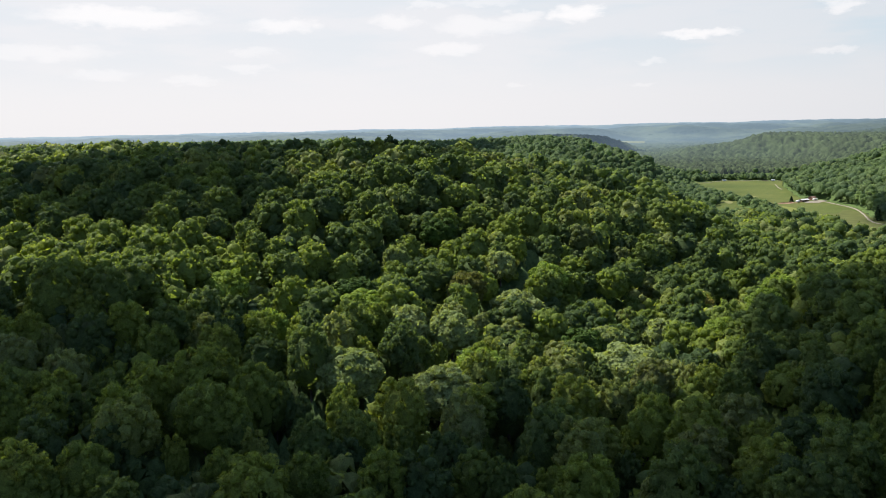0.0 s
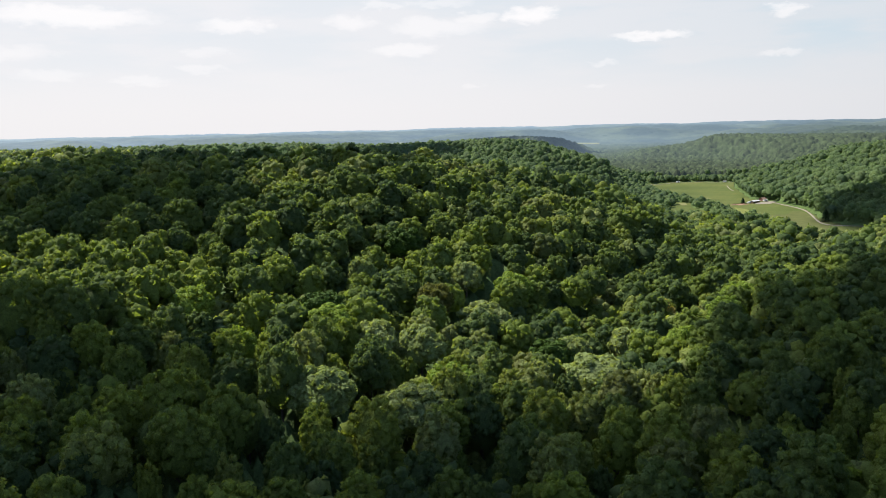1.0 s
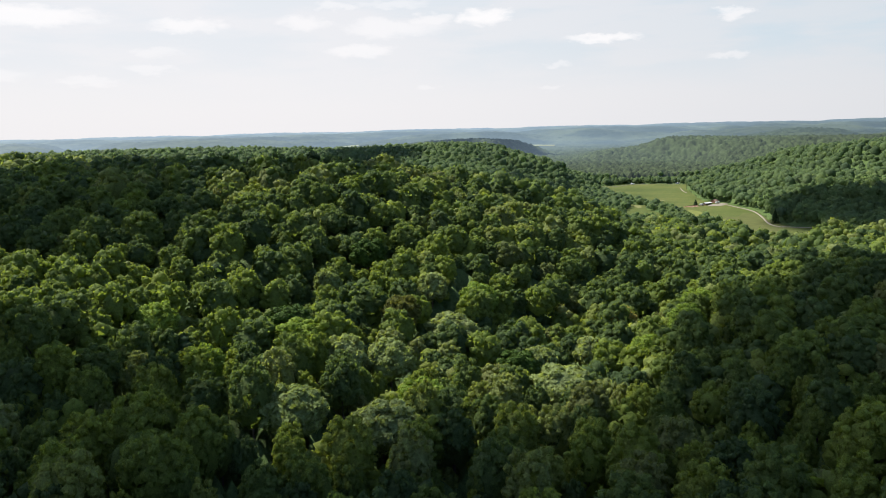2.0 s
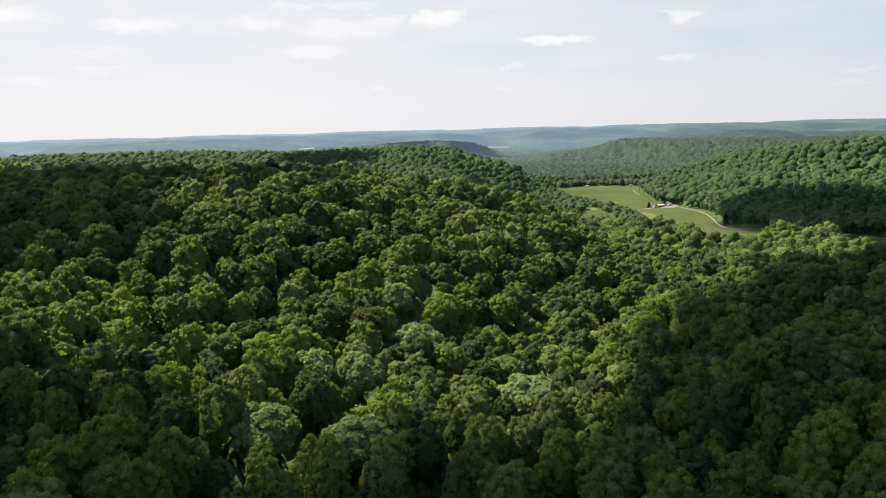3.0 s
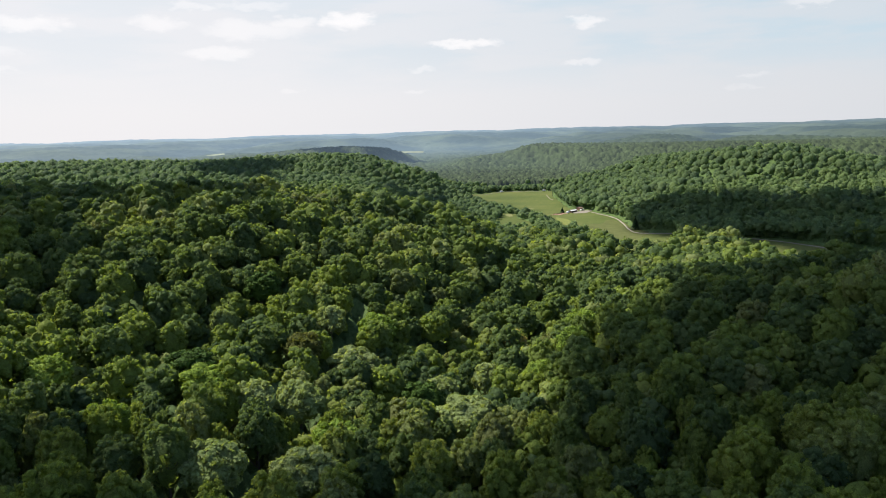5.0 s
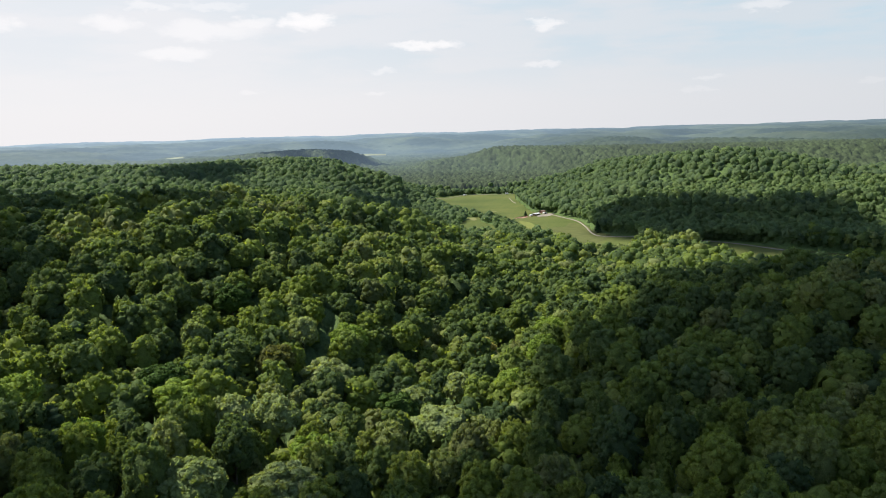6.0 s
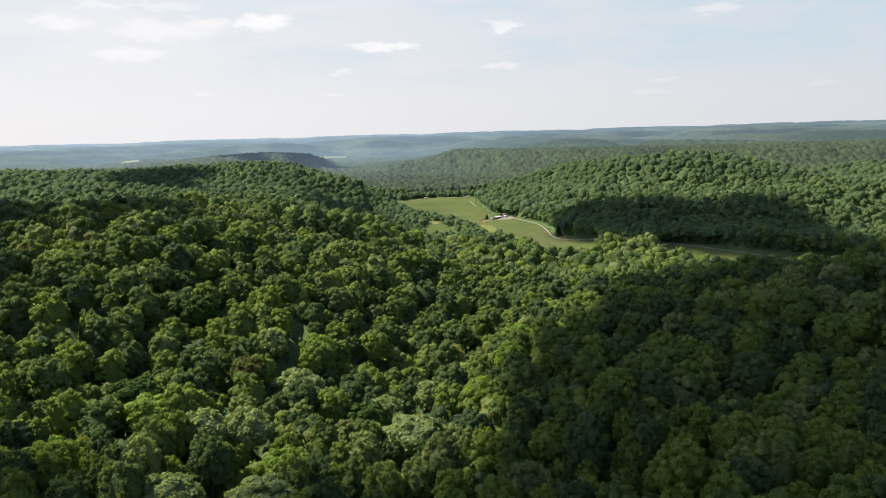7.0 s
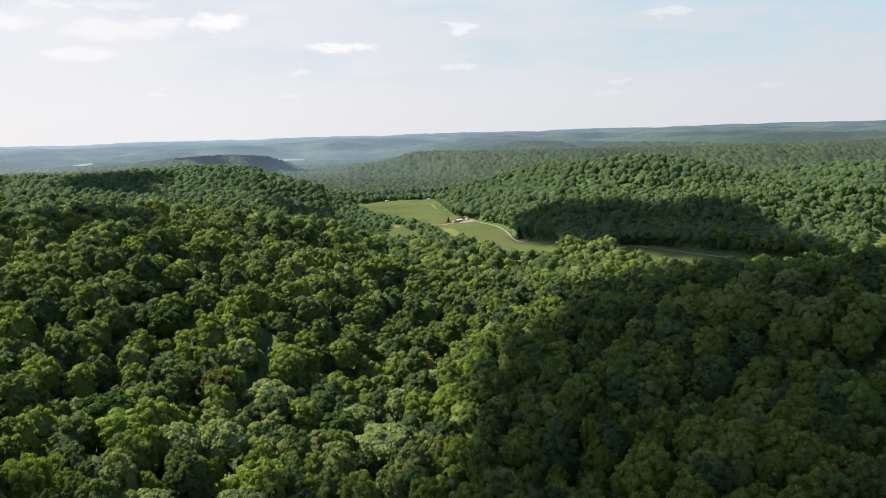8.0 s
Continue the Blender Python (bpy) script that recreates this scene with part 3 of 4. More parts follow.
def scatter(cell, r0, r1, a0, a1, seed):
    """Uneven stand of trees in a ring sector about the origin, off the open land."""
    g = np.random.default_rng(seed)
    n = int(2 * r1 / cell) + 2
    i, j = np.meshgrid(np.arange(n), np.arange(int(n / 0.92) + 1), indexing="ij")
    x = (i + 0.5 * (j % 2)) * cell - r1 + g.uniform(-0.58, 0.58, i.shape) * cell
    y = j * cell * 0.92 - r1 + g.uniform(-0.58, 0.58, i.shape) * cell
    x, y = x.ravel(), y.ravel()
    c, s = math.cos(0.9 + seed), math.sin(0.9 + seed)
    x, y = x * c - y * s, x * s + y * c
    r, a = np.hypot(x, y), np.arctan2(-x, y)
    keep = (r >= r0) & (r < r1) & (a <= a0) & (a > a1)
    x, y = x[keep], y[keep]
    for poly in (MEADOW, EAST_MEADOW, SMALL_MEADOW, LAWN, FAR_FIELD, PALE_FIELD, LOW_FIELD):
        keep = ~inside(poly, x, y)
        x, y = x[keep], y[keep]
    for px, py, wide, kind in SINGLE_TREES:
        keep = np.hypot(x - px, y - py) > 1.5 + 3.6 * wide
        x, y = x[keep], y[keep]
    return x, y


def stand(name, label, x, y, crowns, height, spread, seed, mat=LEAF, uneven=1.0, least=0.58):
    """Many trees as one mesh."""
    g = np.random.default_rng(seed)
    z = ground(x, y)
    which = g.integers(0, len(crowns), len(x))
    turn = g.uniform(0, 2 * np.pi, len(x))
    size = g.uniform(0, 1, len(x)) ** 1.3
    wide = spread * (least + (1.41 - least) * size)
    tall = height * (0.92 + uneven * (0.36 * size - 0.18 + g.uniform(-0.10, 0.10, len(x))))
    # kinds of tree in patches, phased to put sunlit and shaded stretches into the tint
    patch = 0.5 + 0.5 * np.sin(x * 0.047 + 16.2 + 1.4 * np.sin(y * 0.031 + 0.6)) * np.cos(y * 0.053 + 1.2 * np.sin(x * 0.027 + 9.3))
    tint = 0.58 * g.random(len(x)) + 0.41 * patch
    low = np.where(inside(SCRUB, x, y), 0.36, np.where(inside(MEADOW_END, x, y), 0.55, 1.0))
    wide, tall = wide * (0.72 + 0.28 * low), tall * low
    V, T, C, count = [], [], [], 0
    for k, (cv, ct) in enumerate(crowns):
        m = np.where(which == k)[0]
        if not len(m):
            continue
        c, s, w = np.cos(turn[m])[:, None], np.sin(turn[m])[:, None], wide[m][:, None]
        vx = (cv[None, :, 0] * c - cv[None, :, 1] * s) * w + x[m][:, None]
        vy = (cv[None, :, 0] * s + cv[None, :, 1] * c) * w + y[m][:, None]
        vz = cv[None, :, 2] * w + (z[m] + tall[m])[:, None]
        V.append(np.stack([vx, vy, vz], -1).reshape(-1, 3))
        T.append((ct[None] + count + (np.arange(len(m)) * len(cv))[:, None, None]).reshape(-1, 3))
        C.append(np.repeat(tint[m], len(cv)))
        count += len(m) * len(cv)
    tagged(new(name, mesh_of(name, np.concatenate(V), np.concatenate(T), mat, np.concatenate(C))), label, "woods", kind="stuff")


CROWN_NEAR = [crown(rng, rng.uniform(4.0, 5.2), rng.uniform(9.5, 13.5), 46, 1, 1900, 0.28, core=0.90) for k in range(12)]
CROWN_MID = [crown(rng, rng.uniform(4.0, 5.2), rng.uniform(9, 13), 24, 1, 520, 0.44, core=0.94) for k in range(10)]
CROWN_SLOPE = [crown(rng, rng.uniform(4.0, 5.2), rng.uniform(10, 14), 14, 1, 130, 0.66, core=0.96) for k in range(10)]
CROWN_EDGE = [crown(rng, rng.uniform(4.0, 5.2), rng.uniform(12, 16), 5, 1, 44, 0.85, True) for k in range(10)]
CROWN_SAPLING = [crown(rng, rng.uniform(4.0, 5.0), rng.uniform(9, 12), 10, 1, 100, 0.58, True) for k in range(8)]
CROWN_FAR = [crown(rng, rng.uniform(3.9, 5.0), rng.uniform(9, 11), 3, 1, 34, 0.8, True) for k in range(10)]
CROWN_HILL = [crown(rng, rng.uniform(4.6, 5.8), rng.uniform(7.5, 9.5), 0, 1, 26, 0.95, True) for k in range(12)]

x, y = scatter(7.1, 96, 420, *WEDGE, 3)
order = np.argsort(np.hypot(x, y))
near, mid = order[:300], order[300:]


def tree_kind(k):
    base = new("tree")
    cv, ct = CROWN_NEAR[k]
    g = np.random.default_rng(50 + k)
    tall = 12.0
    tv, tt = trunk(g, 17, 0.32)
    part("trunk", mesh_of("trunk", tv, tt, BARK), base, "grey-brown bark")
    part("crown", mesh_of("crown", cv + (0, 0, tall), ct, LEAF, np.full(len(cv), 0.0)), base)
    return tagged(base, "broad-leaved tree in full green summer leaf", "tree", "trees of the near wood")


KINDS = [tree_kind(k) for k in range(12)]
for n, k in enumerate(near):
    z = float(ground(x[k], y[k]))
    size = rng.random() ** 1.3
    s = 0.46 + 0.60 * size
    m = pose(x[k], y[k], z, 0, 0, rng.uniform(0, 360)) @ Matrix.Diagonal((s, s, 0.74 + 0.40 * size + rng.uniform(-0.06, 0.06), 1))
    if n < 12:
        KINDS[n].matrix_basis = m
    else:
        copy_thing(KINDS[rng.integers(0, 12)], Matrix.Identity(4)).matrix_basis = m

SPECIES = {"silver": (SILVER_LEAF, "broad tree with pale silvery-green leaf clusters in the wood"),
           "tan": (TAN_LEAF, "tan-coloured tree fading among the green wood"),
           "rust": (RUST_LEAF, "rusty brown-green tree among the green wood"),
           "dark": (DARK_LEAF, "broad dark green tree with a dense crown in the wood"),
           "lime": (LIME_LEAF, "bright yellow-green tree in the sunlit wood")}


def single_tree(px, py, wide, kind, k):
    """One of the trees that stand out, with a crown of its own."""
    mat, label = SPECIES[kind]
    g = np.random.default_rng(200 + k)
    base = new("tree")
    tv, tt = trunk(g, 17, 0.36)
    part("trunk", mesh_of("trunk", tv, tt, BARK), base, "grey-brown bark")
    fine = {"silver": 0.50, "lime": 0.34, "dark": 0.40}.get(kind, 0.42)
    cv, ct = crown(g, 4.7, 9.5, 30, 1, int(2300 * max(1.0, wide)), fine / max(1.0, wide) ** 0.5, core=0.82)
    part("crown", mesh_of("crown", cv * (wide, wide, 0.9 + 0.1 * wide) + (0, 0, 12.0), ct, mat, np.full(len(cv), 0.0)), base)
    base.matrix_basis = pose(px, py, float(ground(px, py)) + 0.3, 0, 0, g.uniform(0, 360))
    tagged(base, label, "tree", "trees of the near wood")


for k, (px, py, wide, kind) in enumerate(SINGLE_TREES):
    single_tree(px, py, wide, kind, k)

close = mid[:900]
stand("woods", "dense green summer woods covering the hillsides", x[close], y[close], CROWN_MID, 12.0, 0.80, 5)
slope = mid[900:]
stand("woods", "dense green summer woods on the long slope", x[slope], y[slope], CROWN_SLOPE, 12.0, 0.83, 6)
xf, yf = scatter(7.6, 84, 330, *WEDGE, 51)
stand("young_trees", "lower young green trees that close the gaps in the wood", xf, yf, CROWN_SAPLING, 7.8, 0.78, 52)
xf, yf = scatter(7.2, 100, 290, *WEDGE, 55)
spur = xf > 12 + 0.06 * yf
stand("young_trees", "young green trees standing thick on the shaded spur", xf[spur], yf[spur], CROWN_SAPLING, 8.2, 0.70, 56)
xf, yf = scatter(8.0, 20, 96, *WEDGE, 41)
under = np.hypot(xf, yf) > 74
stand("woods", "dense green summer woods under the ridge", xf[under], yf[under], CROWN_NEAR, 12.0, 0.84, 42)
stand("woods", "dense green summer woods at the ridge's foot", xf[~under], yf[~under], CROWN_SLOPE, 12.0, 1.0, 45)
xf, yf = scatter(7.8, 420, 640, *WEDGE, 7)
stand("woods", "green woods on the slopes before the meadow", xf, yf, CROWN_EDGE, 10.5, 0.98, 8)
xf, yf = scatter(6.8, 640, 820, *WEDGE, 43)
stand("woods", "green woods on the hills round the meadow", xf, yf, CROWN_FAR, 11.0, 0.86, 44, HAZY_HILL_LEAF, 0.8, least=0.80)
xf, yf = scatter(6.6, 820, 1225, *WEDGE, 17)
stand("woods", "green woods on the hills beyond the meadow", xf, yf, CROWN_HILL, 11.2, 0.80, 18, HAZY_HILL_LEAF, 1.0, least=0.72)


def edge_growth():
    """Low leafy growth along the wood's edge, from the far end of the meadow round to the road."""
    g = np.random.default_rng(61)
    px, py = [], []
    for line in ([(-98, 1136), (-48, 1198), (43, 1180), (42, 1090), (51, 988), (57, 932)], [(80, 893), (102, 806), (106, 737), (117, 706), (134, 690)],
                 [(128, 640), (152, 600), (170, 648), (233, 598), (305, 566)]):
        for (x0, y0), (x1, y1) in zip(line, line[1:]):
            n = int(math.hypot(x1 - x0, y1 - y0) / 3.4)
            t = (np.arange(n) + g.uniform(0, 0.8, n)) / n
            px.append(x0 + (x1 - x0) * t + g.uniform(-1.0, 3.0, n))
            py.append(y0 + (y1 - y0) * t + g.uniform(-1.0, 3.0, n))
    px, py = np.concatenate(px), np.concatenate(py)
    stand("edge_growth", "leafy shrubs and low branches along the wood's edge", px, py, CROWN_FAR, 4.2, 0.75, 62, HAZY_HILL_LEAF)
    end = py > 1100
    stand("edge_trees", "leafy young trees behind the end of the meadow", px[end] + 0.12 * (px[end] + 20), py[end] + 7, CROWN_FAR, 6.5, 0.9, 63, HAZY_HILL_LEAF)


edge_growth()


def understory(name, rings, mat, label):
    """Lower leaf layer that closes the woods between the crowns."""
    g = np.random.default_rng(31)
    V, T, C, count = [], [], [], 0
    for r0, r1, cell in rings:
        nr, na = int((r1 - r0) / cell) + 1, int((WEDGE[0] - WEDGE[1]) * (r0 + r1) / 2 / cell) + 1
        r, a = np.meshgrid(np.linspace(r0, r1, nr), np.linspace(WEDGE[1], WEDGE[0], na), indexing="ij")
        r = r + g.uniform(-0.35, 0.35, r.shape) * cell
        x, y = -np.sin(a) * r, np.cos(a) * r
        rise = g.uniform(3.6, 8.8, r.shape) if r0 < 400 else g.uniform(6.5, 9.5, r.shape)
        rise = np.where(inside(SCRUB, x, y) | inside(MEADOW_END, x, y), rise * 0.4, rise)
        open_land = inside(MEADOW, x, y) | inside(EAST_MEADOW, x, y) | inside(SMALL_MEADOW, x, y) | inside(LAWN, x, y)
        for dx, dy in ((9, 0), (-9, 0), (0, 9), (0, -9), (6, 6), (-6, -6), (6, -6), (-6, 6)):
            rim = inside(MEADOW, x + dx, y + dy) | inside(EAST_MEADOW, x + dx, y + dy) | inside(SMALL_MEADOW, x + dx, y + dy) | inside(LAWN, x + dx, y + dy)
            rise = np.where(rim, np.minimum(rise, 1.2), rise)
        z = ground(x, y) + np.where(open_land, -1.5, rise)
        V.append(np.stack([x, y, z], -1).reshape(-1, 3))
        C.append(g.uniform(0.15, 0.6, x.size))
        i, j = np.meshgrid(np.arange(nr - 1), np.arange(na - 1), indexing="ij")
        q = (i * na + j).reshape(-1, 1) + count
        T += [q + (0, na + 1, na), q + (0, 1, na + 1)]
        count += nr * na
    tagged(new(name, mesh_of(name, np.concatenate(V), np.concatenate(T), mat, np.concatenate(C))), label, "undergrowth", kind="stuff")


understory("understory", ((60, 430, 2.0), (425, 810, 5.0), (800, 1240, 6.0)), UNDER_LEAF, "green understory of saplings and shrubs between the trees")


def far_canopy():
    """Closed roof of the woods in the distance, out to the horizon."""
    g = np.random.default_rng(21)
    V, T, C, count = [], [], [], 0
    for r0, r1, cell, tree in ((1216, 1520, 3.0, 8.5), (1505, 1900, 4.0, 9.5), (1880, 2300, 6.5, 13.0), (2270, 2850, 10.5, 21.0),
                             (2810, 3800, 15.0, 26.0), (3740, 4960, 26.0, 40.0)):
        nr, na = int((r1 - r0) / cell) + 1, int((WEDGE[0] - WEDGE[1]) * (r0 + r1) / 2 / cell) + 1
        r, a = np.meshgrid(np.linspace(r0, r1, nr), np.linspace(WEDGE[1], WEDGE[0], na), indexing="ij")
        r = r + g.uniform(-0.3, 0.3, r.shape) * cell
        x, y = -np.sin(a) * r, np.cos(a) * r
        # rounded tops, one to each square of an uneven grid
        dome, shade = np.full(x.shape, -9.0), np.zeros(x.shape)
        for di in (-1, 0, 1):
            for dj in (-1, 0, 1):
                ci, cj = np.floor(x / tree) + di, np.floor(y / tree) + dj
                h = np.abs(np.sin(ci * 127.1 + cj * 311.7) * 43758.5453)
                u, v, q = h % 1, (h * 7.31) % 1, (h * 13.7) % 1
                d2 = ((x - (ci + 0.15 + 0.7 * u) * tree) ** 2 + (y - (cj + 0.15 + 0.7 * v) * tree) ** 2) / tree ** 2
                top = 4.2 * q - d2 * (22 if tree < 12 else 18)
                shade = np.where(top > dome, (q * 5.3) % 1, shade)
                dome = np.maximum(dome, top)
        for poly in (FAR_FIELD, PALE_FIELD, LOW_FIELD):
            dome = np.where(inside(poly, x, y), -5.0, dome)
        dome = dome + g.normal(0, 0.6 if tree < 12 else 0.35, x.shape)
        z = ground(x, y) + 13 + np.maximum(dome, -8 if tree < 12 else -5) * (1.0 if tree < 20 else 0.6)
        if r0 > 1200:
            z[0] -= 12
        V.append(np.stack([x, y, z], -1).reshape(-1, 3))
        C.append(shade.ravel())
        i, j = np.meshgrid(np.arange(nr - 1), np.arange(na - 1), indexing="ij")
        q = (i * na + j).reshape(-1, 1) + count
        wooded = ~inside(MEADOW, x, y)
        whole = (wooded[:-1, :-1] & wooded[1:, :-1] & wooded[:-1, 1:] & wooded[1:, 1:]).ravel()
        T += [(q + (0, na + 1, na))[whole], (q + (0, 1, na + 1))[whole]]
        count += nr * na
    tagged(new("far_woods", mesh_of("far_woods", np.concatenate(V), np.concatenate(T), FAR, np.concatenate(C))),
           "blue-green woods with painted haze over low hills towards the horizon", "woods", kind="stuff")


far_canopy()


# ---- the farmyard and what stands on the open land ----
def box(bm, size, at, turn=0.0, bevel=0.0):
    """A block in bm, its middle at the place given."""
    r = bmesh.ops.create_cube(bm, size=1.0, matrix=Matrix.LocRotScale(at, Euler((0, 0, turn)), size))
    if bevel:
        edges = list({e for v in r["verts"] for e in v.link_edges})
        bmesh.ops.bevel(bm, geom=edges, offset=bevel, segments=1, affect="EDGES")
    return r


def solid(name, bm, mat, parent, label=""):
    me = bpy.data.meshes.new(name)
    bm.to_mesh(me)
    bm.free()
    me.materials.append(mat)
    return part(name, me, parent, label)


def stand_at(ob, x, y, turn, lift=0.5):
    ob.matrix_basis = pose(x, y, float(ground(x, y)) + lift, 0, 0, turn)
    return ob


def gabled(kind, length, width, wall, rise, wall_mat, roof_mat, label, roof_label, doors):
    """A gabled farm building with walls, roof, doors and windows."""
    base = new(kind)
    bm = bmesh.new()
    hx, hy = length / 2, width / 2
    ring = [(-hx, -hy), (hx, -hy), (hx, hy), (-hx, hy)]
    lo = [bm.verts.new((*p, -0.6)) for p in ring]
    hi = [bm.verts.new((*p, wall)) for p in ring]
    ridge = [bm.verts.new((-hx, 0, wall + rise)), bm.verts.new((hx, 0, wall + rise))]
    for k in range(4):
        bm.faces.new([lo[k], lo[(k + 1) % 4], hi[(k + 1) % 4], hi[k]])
    bm.faces.new([hi[3], hi[0], ridge[0]])
    bm.faces.new([hi[1], hi[2], ridge[1]])
    bmesh.ops.recalc_face_normals(bm, faces=bm.faces[:])
    solid("wall", bm, wall_mat, base)
    bm = bmesh.new()
    slope = math.hypot(hy + 0.5, rise * (hy + 0.5) / hy)
    tilt = math.atan2(rise, hy)
    for side in (-1, 1):
        m = Matrix.Translation((0, side * (hy + 0.5) / 2, wall + rise - rise * (hy + 0.5) / hy / 2 + 0.09)) @ Matrix.Rotation(-side * tilt, 4, "X")
        bmesh.ops.create_cube(bm, size=1.0, matrix=m @ Matrix.Diagonal((length + 0.9, slope, 0.12, 1)))
    solid("roof", bm, roof_mat, base, roof_label)
    for k in range(doors):
        bm = bmesh.new()
        px = -hx + length * (k + 0.5) / doors
        box(bm, (length / doors * 0.6, 0.1, wall * 0.78), (px, -hy - 0.04, wall * 0.39 - 0.1), 0, 0.02)
        solid("door", bm, DARK_WOOD, base, "dark plank door")
    return tagged(base, label, "farm building", "farm buildings")


def trailer():
    """A white box trailer on two wheels, with hitch."""
    base = new("trailer")
    bm = bmesh.new()
    box(bm, (5.2, 2.0, 1.5), (0, 0, 1.25), 0, 0.15)
    solid("body", bm, WHITE_PAINT, base)
    bm = bmesh.new()
    box(bm, (1.2, 0.25, 0.18), (-3.15, 0, 0.62), 0, 0.03)
    solid("hitch", bm, DARK_METAL, base)
    for side in (-1, 1):
        bm = bmesh.new()
        bmesh.ops.create_cone(bm, cap_ends=True, segments=14, radius1=0.42, radius2=0.42, depth=0.28,
                              matrix=Matrix.Translation((0.4, side * 0.9, 0.42)) @ Matrix.Rotation(math.pi / 2, 4, "X"))
        solid("wheel", bm, DARK_METAL, base)
    bm = bmesh.new()
    box(bm, (1.4, 0.06, 0.5), (0.8, -1.01, 1.5), 0, 0.02)
    solid("window", bm, DARK_GLASS, base, "dark tinted window")
    return tagged(base, "white box trailer parked in the gravel farmyard", "trailer", "trailers in the farmyard")


def fence(posts, gap):
    """Post-and-rail fence with three boards to a bay."""
    base = new("fence")
    for k in range(posts):
        bm = bmesh.new()
        box(bm, (0.16, 0.16, 1.7), (k * gap, 0, 0.65), 0, 0.02)
        solid("post", bm, RED_WOOD, base)
    for k in range(posts - 1):
        for z in (0.45, 0.85, 1.25):
            bm = bmesh.new()
            box(bm, (gap, 0.05, 0.18), ((k + 0.5) * gap, -0.1, z), 0, 0.01)
            solid("rail", bm, RED_WOOD, base)
    return tagged(base, "red-brown post-and-rail fence beside the farmyard", "fence")


def conifer(height, radius, seed):
    """Dark cone-shaped evergreen with drooping tiers of boughs."""
    g = np.random.default_rng(seed)
    base = new("conifer")
    tv, tt = trunk(g, height * 1.3, 0.22)
    tv = tv * (0.5, 0.5, 1.0)
    part("trunk", mesh_of("trunk", tv, tt, BARK), base, "grey-brown bark")
    n = 900
    h = g.random(n) ** 0.75
    z = height * (0.06 + 0.94 * h)
    t = g.uniform(0, 2 * np.pi, n)
    r = radius * (1 - h) * (0.75 + 0.35 * np.abs(np.sin(z * 2.4))) + 0.12
    mid = np.stack([np.cos(t) * r, np.sin(t) * r, z], 1)
    out = np.stack([np.cos(t), np.sin(t), np.full(n, -0.35)], 1)
    side = np.stack([-np.sin(t), np.cos(t), np.zeros(n)], 1)
    size = (0.35 + 0.5 * (1 - h))[:, None]
    quad = np.stack([mid - out * size, mid - side * size * 0.6, mid + out * size * 0.9, mid + side * size * 0.6], 1)
    b = 4 * np.arange(n)[:, None]
    iv, it = ICO[1]
    inner = iv * (radius * 0.62, radius * 0.62, height * 0.46) * (1 - 0.45 * np.clip(iv[:, 2:], 0, 1)) + (0, 0, height * 0.45)
    V = np.concatenate([quad.reshape(-1, 3), inner])
    T = np.concatenate([b + (0, 1, 3), b + (1, 2, 3), it + 4 * n])
    part("crown", mesh_of("crown", V, T, NEEDLES, np.full(len(V), 0.0)), base)
    return tagged(base, "dark green cone-shaped evergreen beside the gravel road", "conifer")


WHITE_PAINT = plain("white_paint", (0.60, 0.60, 0.59), 0.5, 0, 0.06, 0.6)
WHITE_METAL = plain("white_roof_metal", (0.46, 0.45, 0.44), 0.5, 0.2, 0.08, 0.6)
RUST_METAL = plain("rusty_roof_metal", (0.20, 0.13, 0.11), 0.6, 0.2, 0.3, 0.8)
RED_WOOD = plain("red_brown_wood", (0.175, 0.095, 0.07), 0.8, 0, 0.25, 2.0)
BROWN_WOOD = plain("brown_boards", (0.16, 0.11, 0.075), 0.85, 0, 0.25, 1.5)
DARK_WOOD = plain("dark_planks", (0.06, 0.045, 0.035), 0.8, 0, 0.25, 1.5)
DARK_METAL = plain("dark_metal", (0.03, 0.03, 0.03), 0.6, 0.3, 0.2, 3.0)
DARK_GLASS = plain("dark_glass", (0.02, 0.025, 0.03), 0.1, 0, 0.05, 1.0)
NEEDLES = foliage("needles", [(0.0, (0.018, 0.036, 0.014)), (1.0, (0.026, 0.048, 0.018))], 0.1)

stand_at(gabled("farm_shed", 11, 4.5, 2.1, 0.7, BROWN_WOOD, WHITE_METAL, "low brown farm shed under a white metal roof", "white metal sheeting", 3), 52, 890, 52)
stand_at(gabled("barn", 6, 5, 2.4, 1.1, RED_WOOD, RUST_METAL, "red-brown wooden barn under a rusty metal roof", "rusty metal sheeting", 2), 61, 908, 50)
one = trailer()
stand_at(one, 63, 897, 40, 0.75)
stand_at(copy_thing(one, Matrix.Identity(4)), 46, 882.5, 60, 0.75)
stand_at(copy_thing(one, Matrix.Identity(4)), -38, 1176, 10, 0.75)
stand_at(copy_thing(one, Matrix.Identity(4)), 26, 1170, -12, 0.75)
stand_at(fence(8, 2.4), 29, 868.5, 46)
stand_at(conifer(13.0, 3.6, 3), 100, 727, 0)
stand_at(conifer(6.5, 2.2, 4), 40, 887, 0)
stand_at(gabled("cottage", 12, 8, 3.4, 2.6, WHITE_PAINT, RUST_METAL, "white cottage half hidden among trees on the lawn", "brown roof", 3), 338, 566, 20)


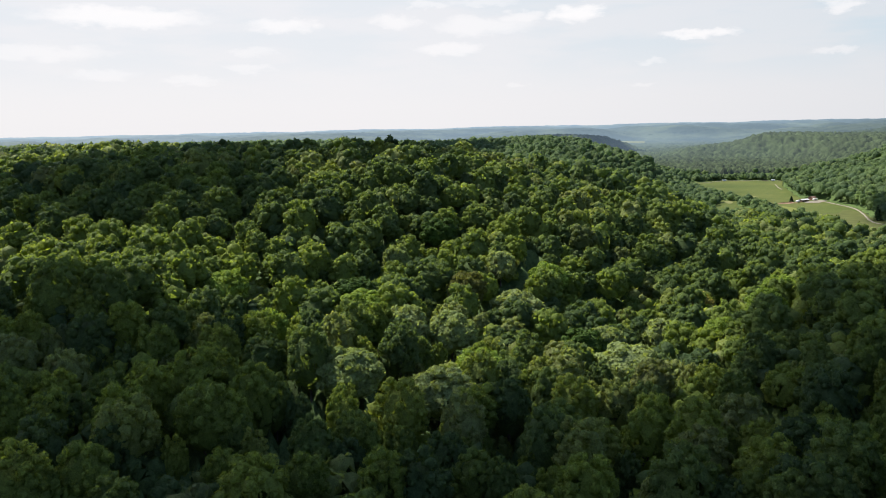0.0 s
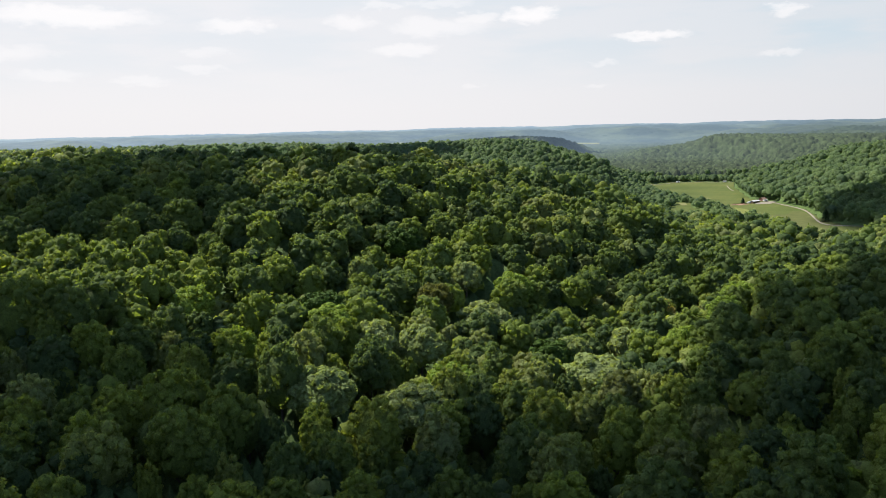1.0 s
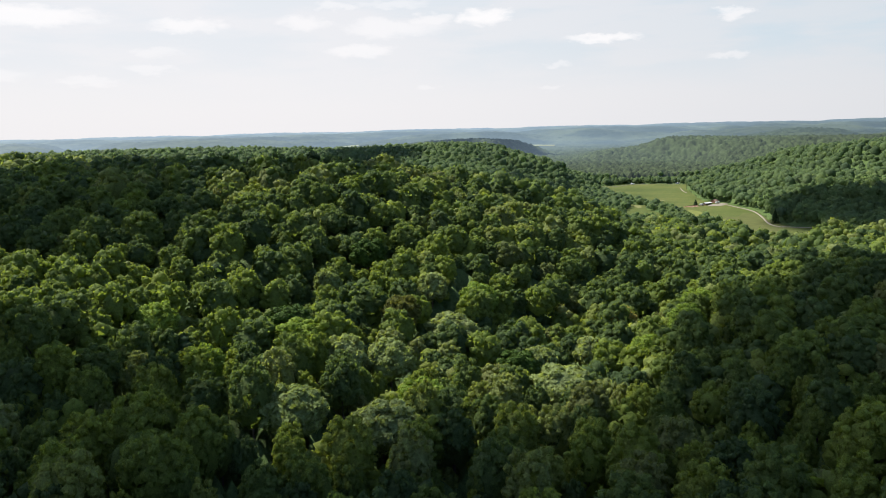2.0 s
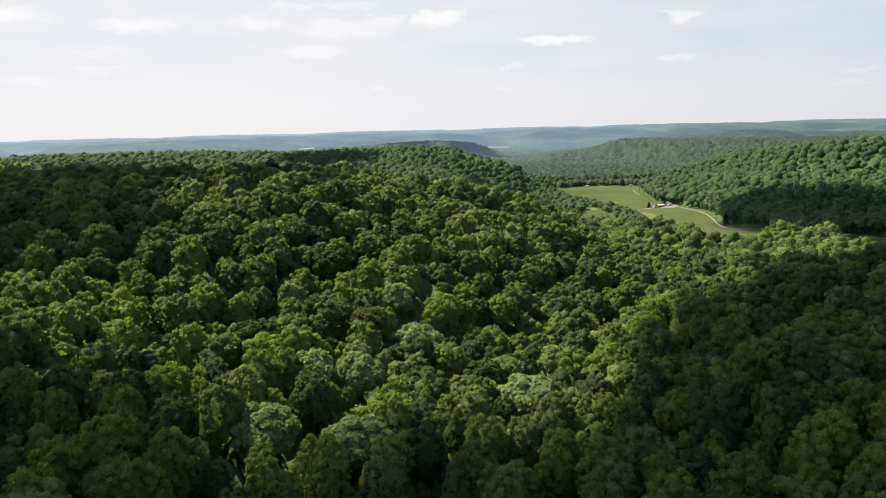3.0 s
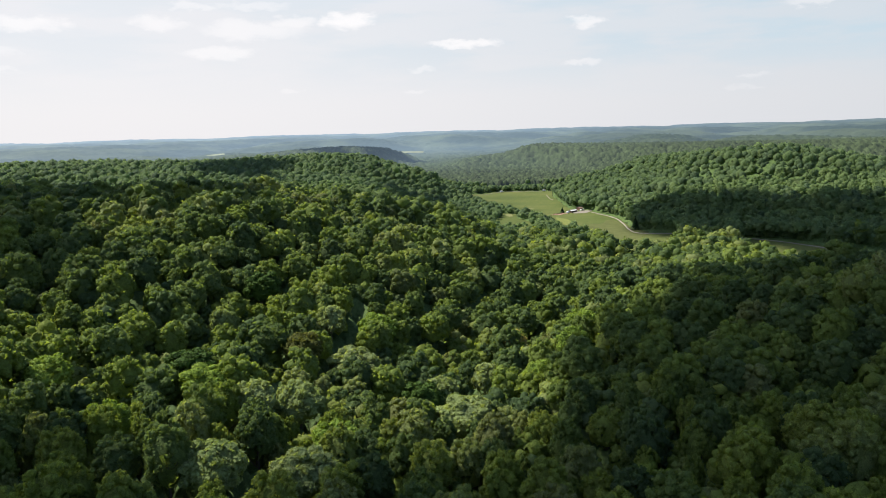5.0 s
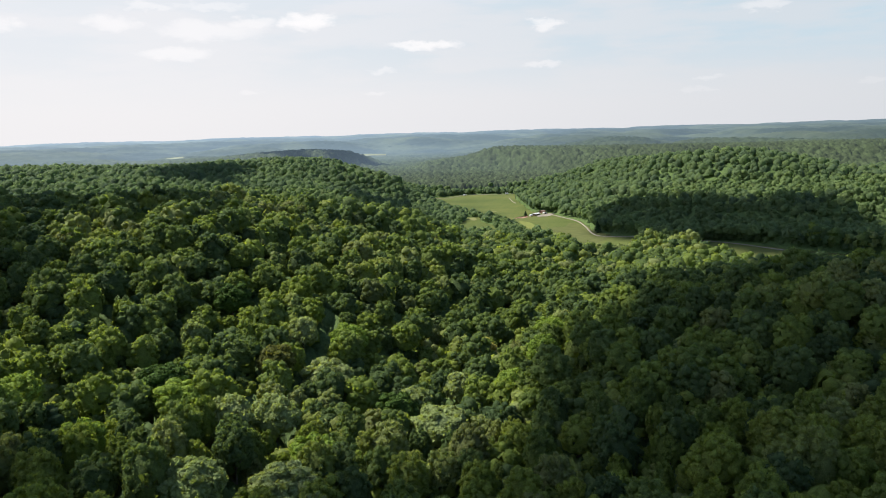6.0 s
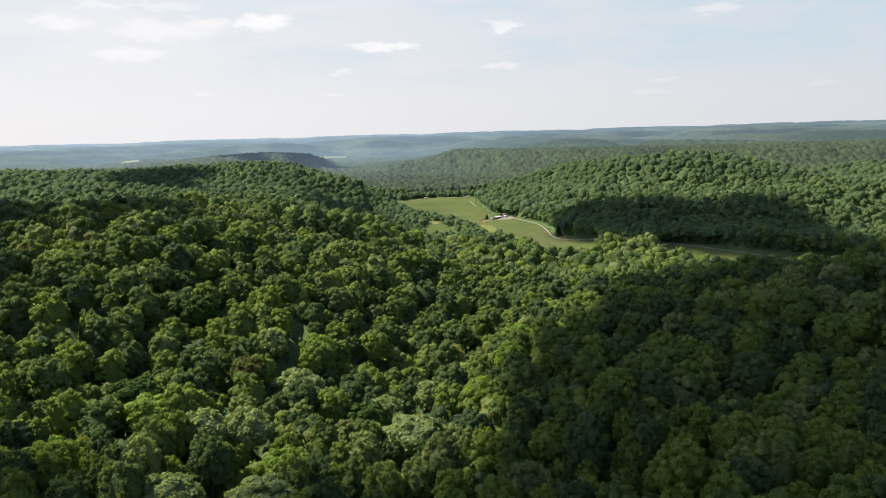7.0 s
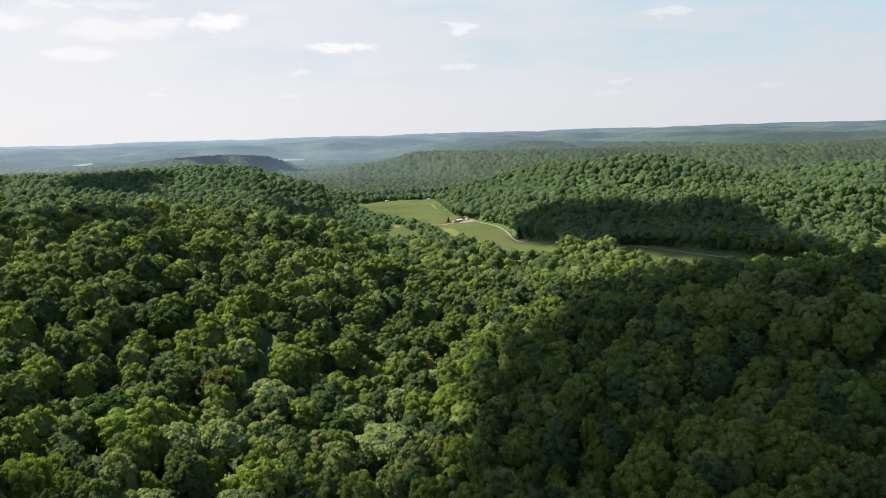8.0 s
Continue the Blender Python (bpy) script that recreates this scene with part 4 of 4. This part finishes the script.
# ---- clouds overhead, which throw their shade on the woods ----
def cloud(shade, height, seed, puff=17.0, gap=0.8, fringe=0.0):
    """Cumulus cloud that stands sunward of the stretch of land it shades, its rim thinning out over the fringe."""
    g = np.random.default_rng(seed)
    shift = SUN_WAY * (1500 / SUN_WAY.z)
    xs, ys = np.array(shade, float).T
    px, py = np.meshgrid(np.arange(xs.min() - fringe, xs.max() + fringe + 1, puff * gap), np.arange(ys.min() - fringe, ys.max() + fringe + 1, puff * gap))
    px, py = (px + g.uniform(-5, 5, px.shape)).ravel(), (py + g.uniform(-5, 5, py.shape)).ravel()
    ok = inside(shade, px, py)
    if fringe:
        rim = np.full(px.shape, 1e9)
        for (x0, y0), (x1, y1) in zip(shade, shade[1:] + shade[:1]):
            dx, dy = x1 - x0, y1 - y0
            s = np.clip(((px - x0) * dx + (py - y0) * dy) / (dx * dx + dy * dy), 0, 1)
            rim = np.minimum(rim, np.hypot(px - x0 - s * dx, py - y0 - s * dy))
        depth = np.where(ok, rim, -rim) / fringe
        ok = g.random(px.shape) < np.clip(0.45 + 0.6 * depth, 0, 1)
    iv, it = ICO[1]
    V, T, count = [], [], 0
    for cx, cy in zip(px[ok], py[ok]):
        r = puff * g.uniform(0.8, 1.35)
        v = iv * (1 + g.normal(0, 0.06, (len(iv), 1))) * (r, r, r * g.uniform(0.8, 1.5))
        v[:, 2] = np.maximum(v[:, 2], -0.35 * r)
        V.append(v + (cx + shift.x, cy + shift.y, height + shift.z))
        T.append(it + count)
        count += len(iv)
    return tagged(new("cloud", mesh_of("cloud", np.concatenate(V), np.concatenate(T), CLOUD)),
                  "white cumulus cloud drifting high over the wooded hills", "cloud", "clouds over the hills", "structure")


cloud([(-34, -40), (-36, 106), (-18, 118), (-3, 138), (8, 152), (18, 168), (23, 192), (36, 208), (53, 228), (68, 258), (94, 348), (126, 432), (170, 470),
       (300, 462), (430, 400), (430, 80), (260, -60)], 45, 1, 18.0, 0.75, 14.0)
cloud([(-150, -40), (-155, 116), (-123, 118), (-105, 112), (-92, 120), (-75, 116), (-58, 106), (-36, 106), (-34, -40)], 48, 6, 15.0, 1.36, 10.0)
cloud([(92, 722), (102, 772), (124, 782), (152, 748), (190, 715), (216, 686), (240, 682), (284, 678), (292, 640), (290, 574), (292, 544), (262, 556),
       (216, 578), (168, 618), (130, 622), (110, 672)], 30, 2, 14.0, 0.75, 14.0)
cloud([(-195, 163), (-174, 175), (-163, 188), (-150, 206), (-156, 220), (-170, 243), (-172, 267), (-163, 292), (-138, 314), (-120, 332), (-122, 350), (-145, 378),
       (-165, 420), (-235, 425), (-322, 405), (-318, 360), (-290, 300), (-257, 240), (-246, 206), (-224, 170)], 75, 3, 12.0, 0.82, 12.0)
# unseen cloud, added to darken the flank of the west hill
cloud([(-162, 846), (-143, 872), (-119, 866), (-97, 828), (-80, 774), (-95, 756), (-113, 758), (-136, 774), (-150, 782)], 40, 5, 12.0, 1.05, 14.0)
cloud([(-350, 805), (-367, 891), (-368, 938), (-333, 944), (-305, 927), (-296, 885), (-280, 808), (-300, 818)], 60, 4, 14.0, 0.75, 16.0)
cloud(blot(-440, 1860, 180, 85, 40), 60, 20, 30.0, 1.7, 60.0)
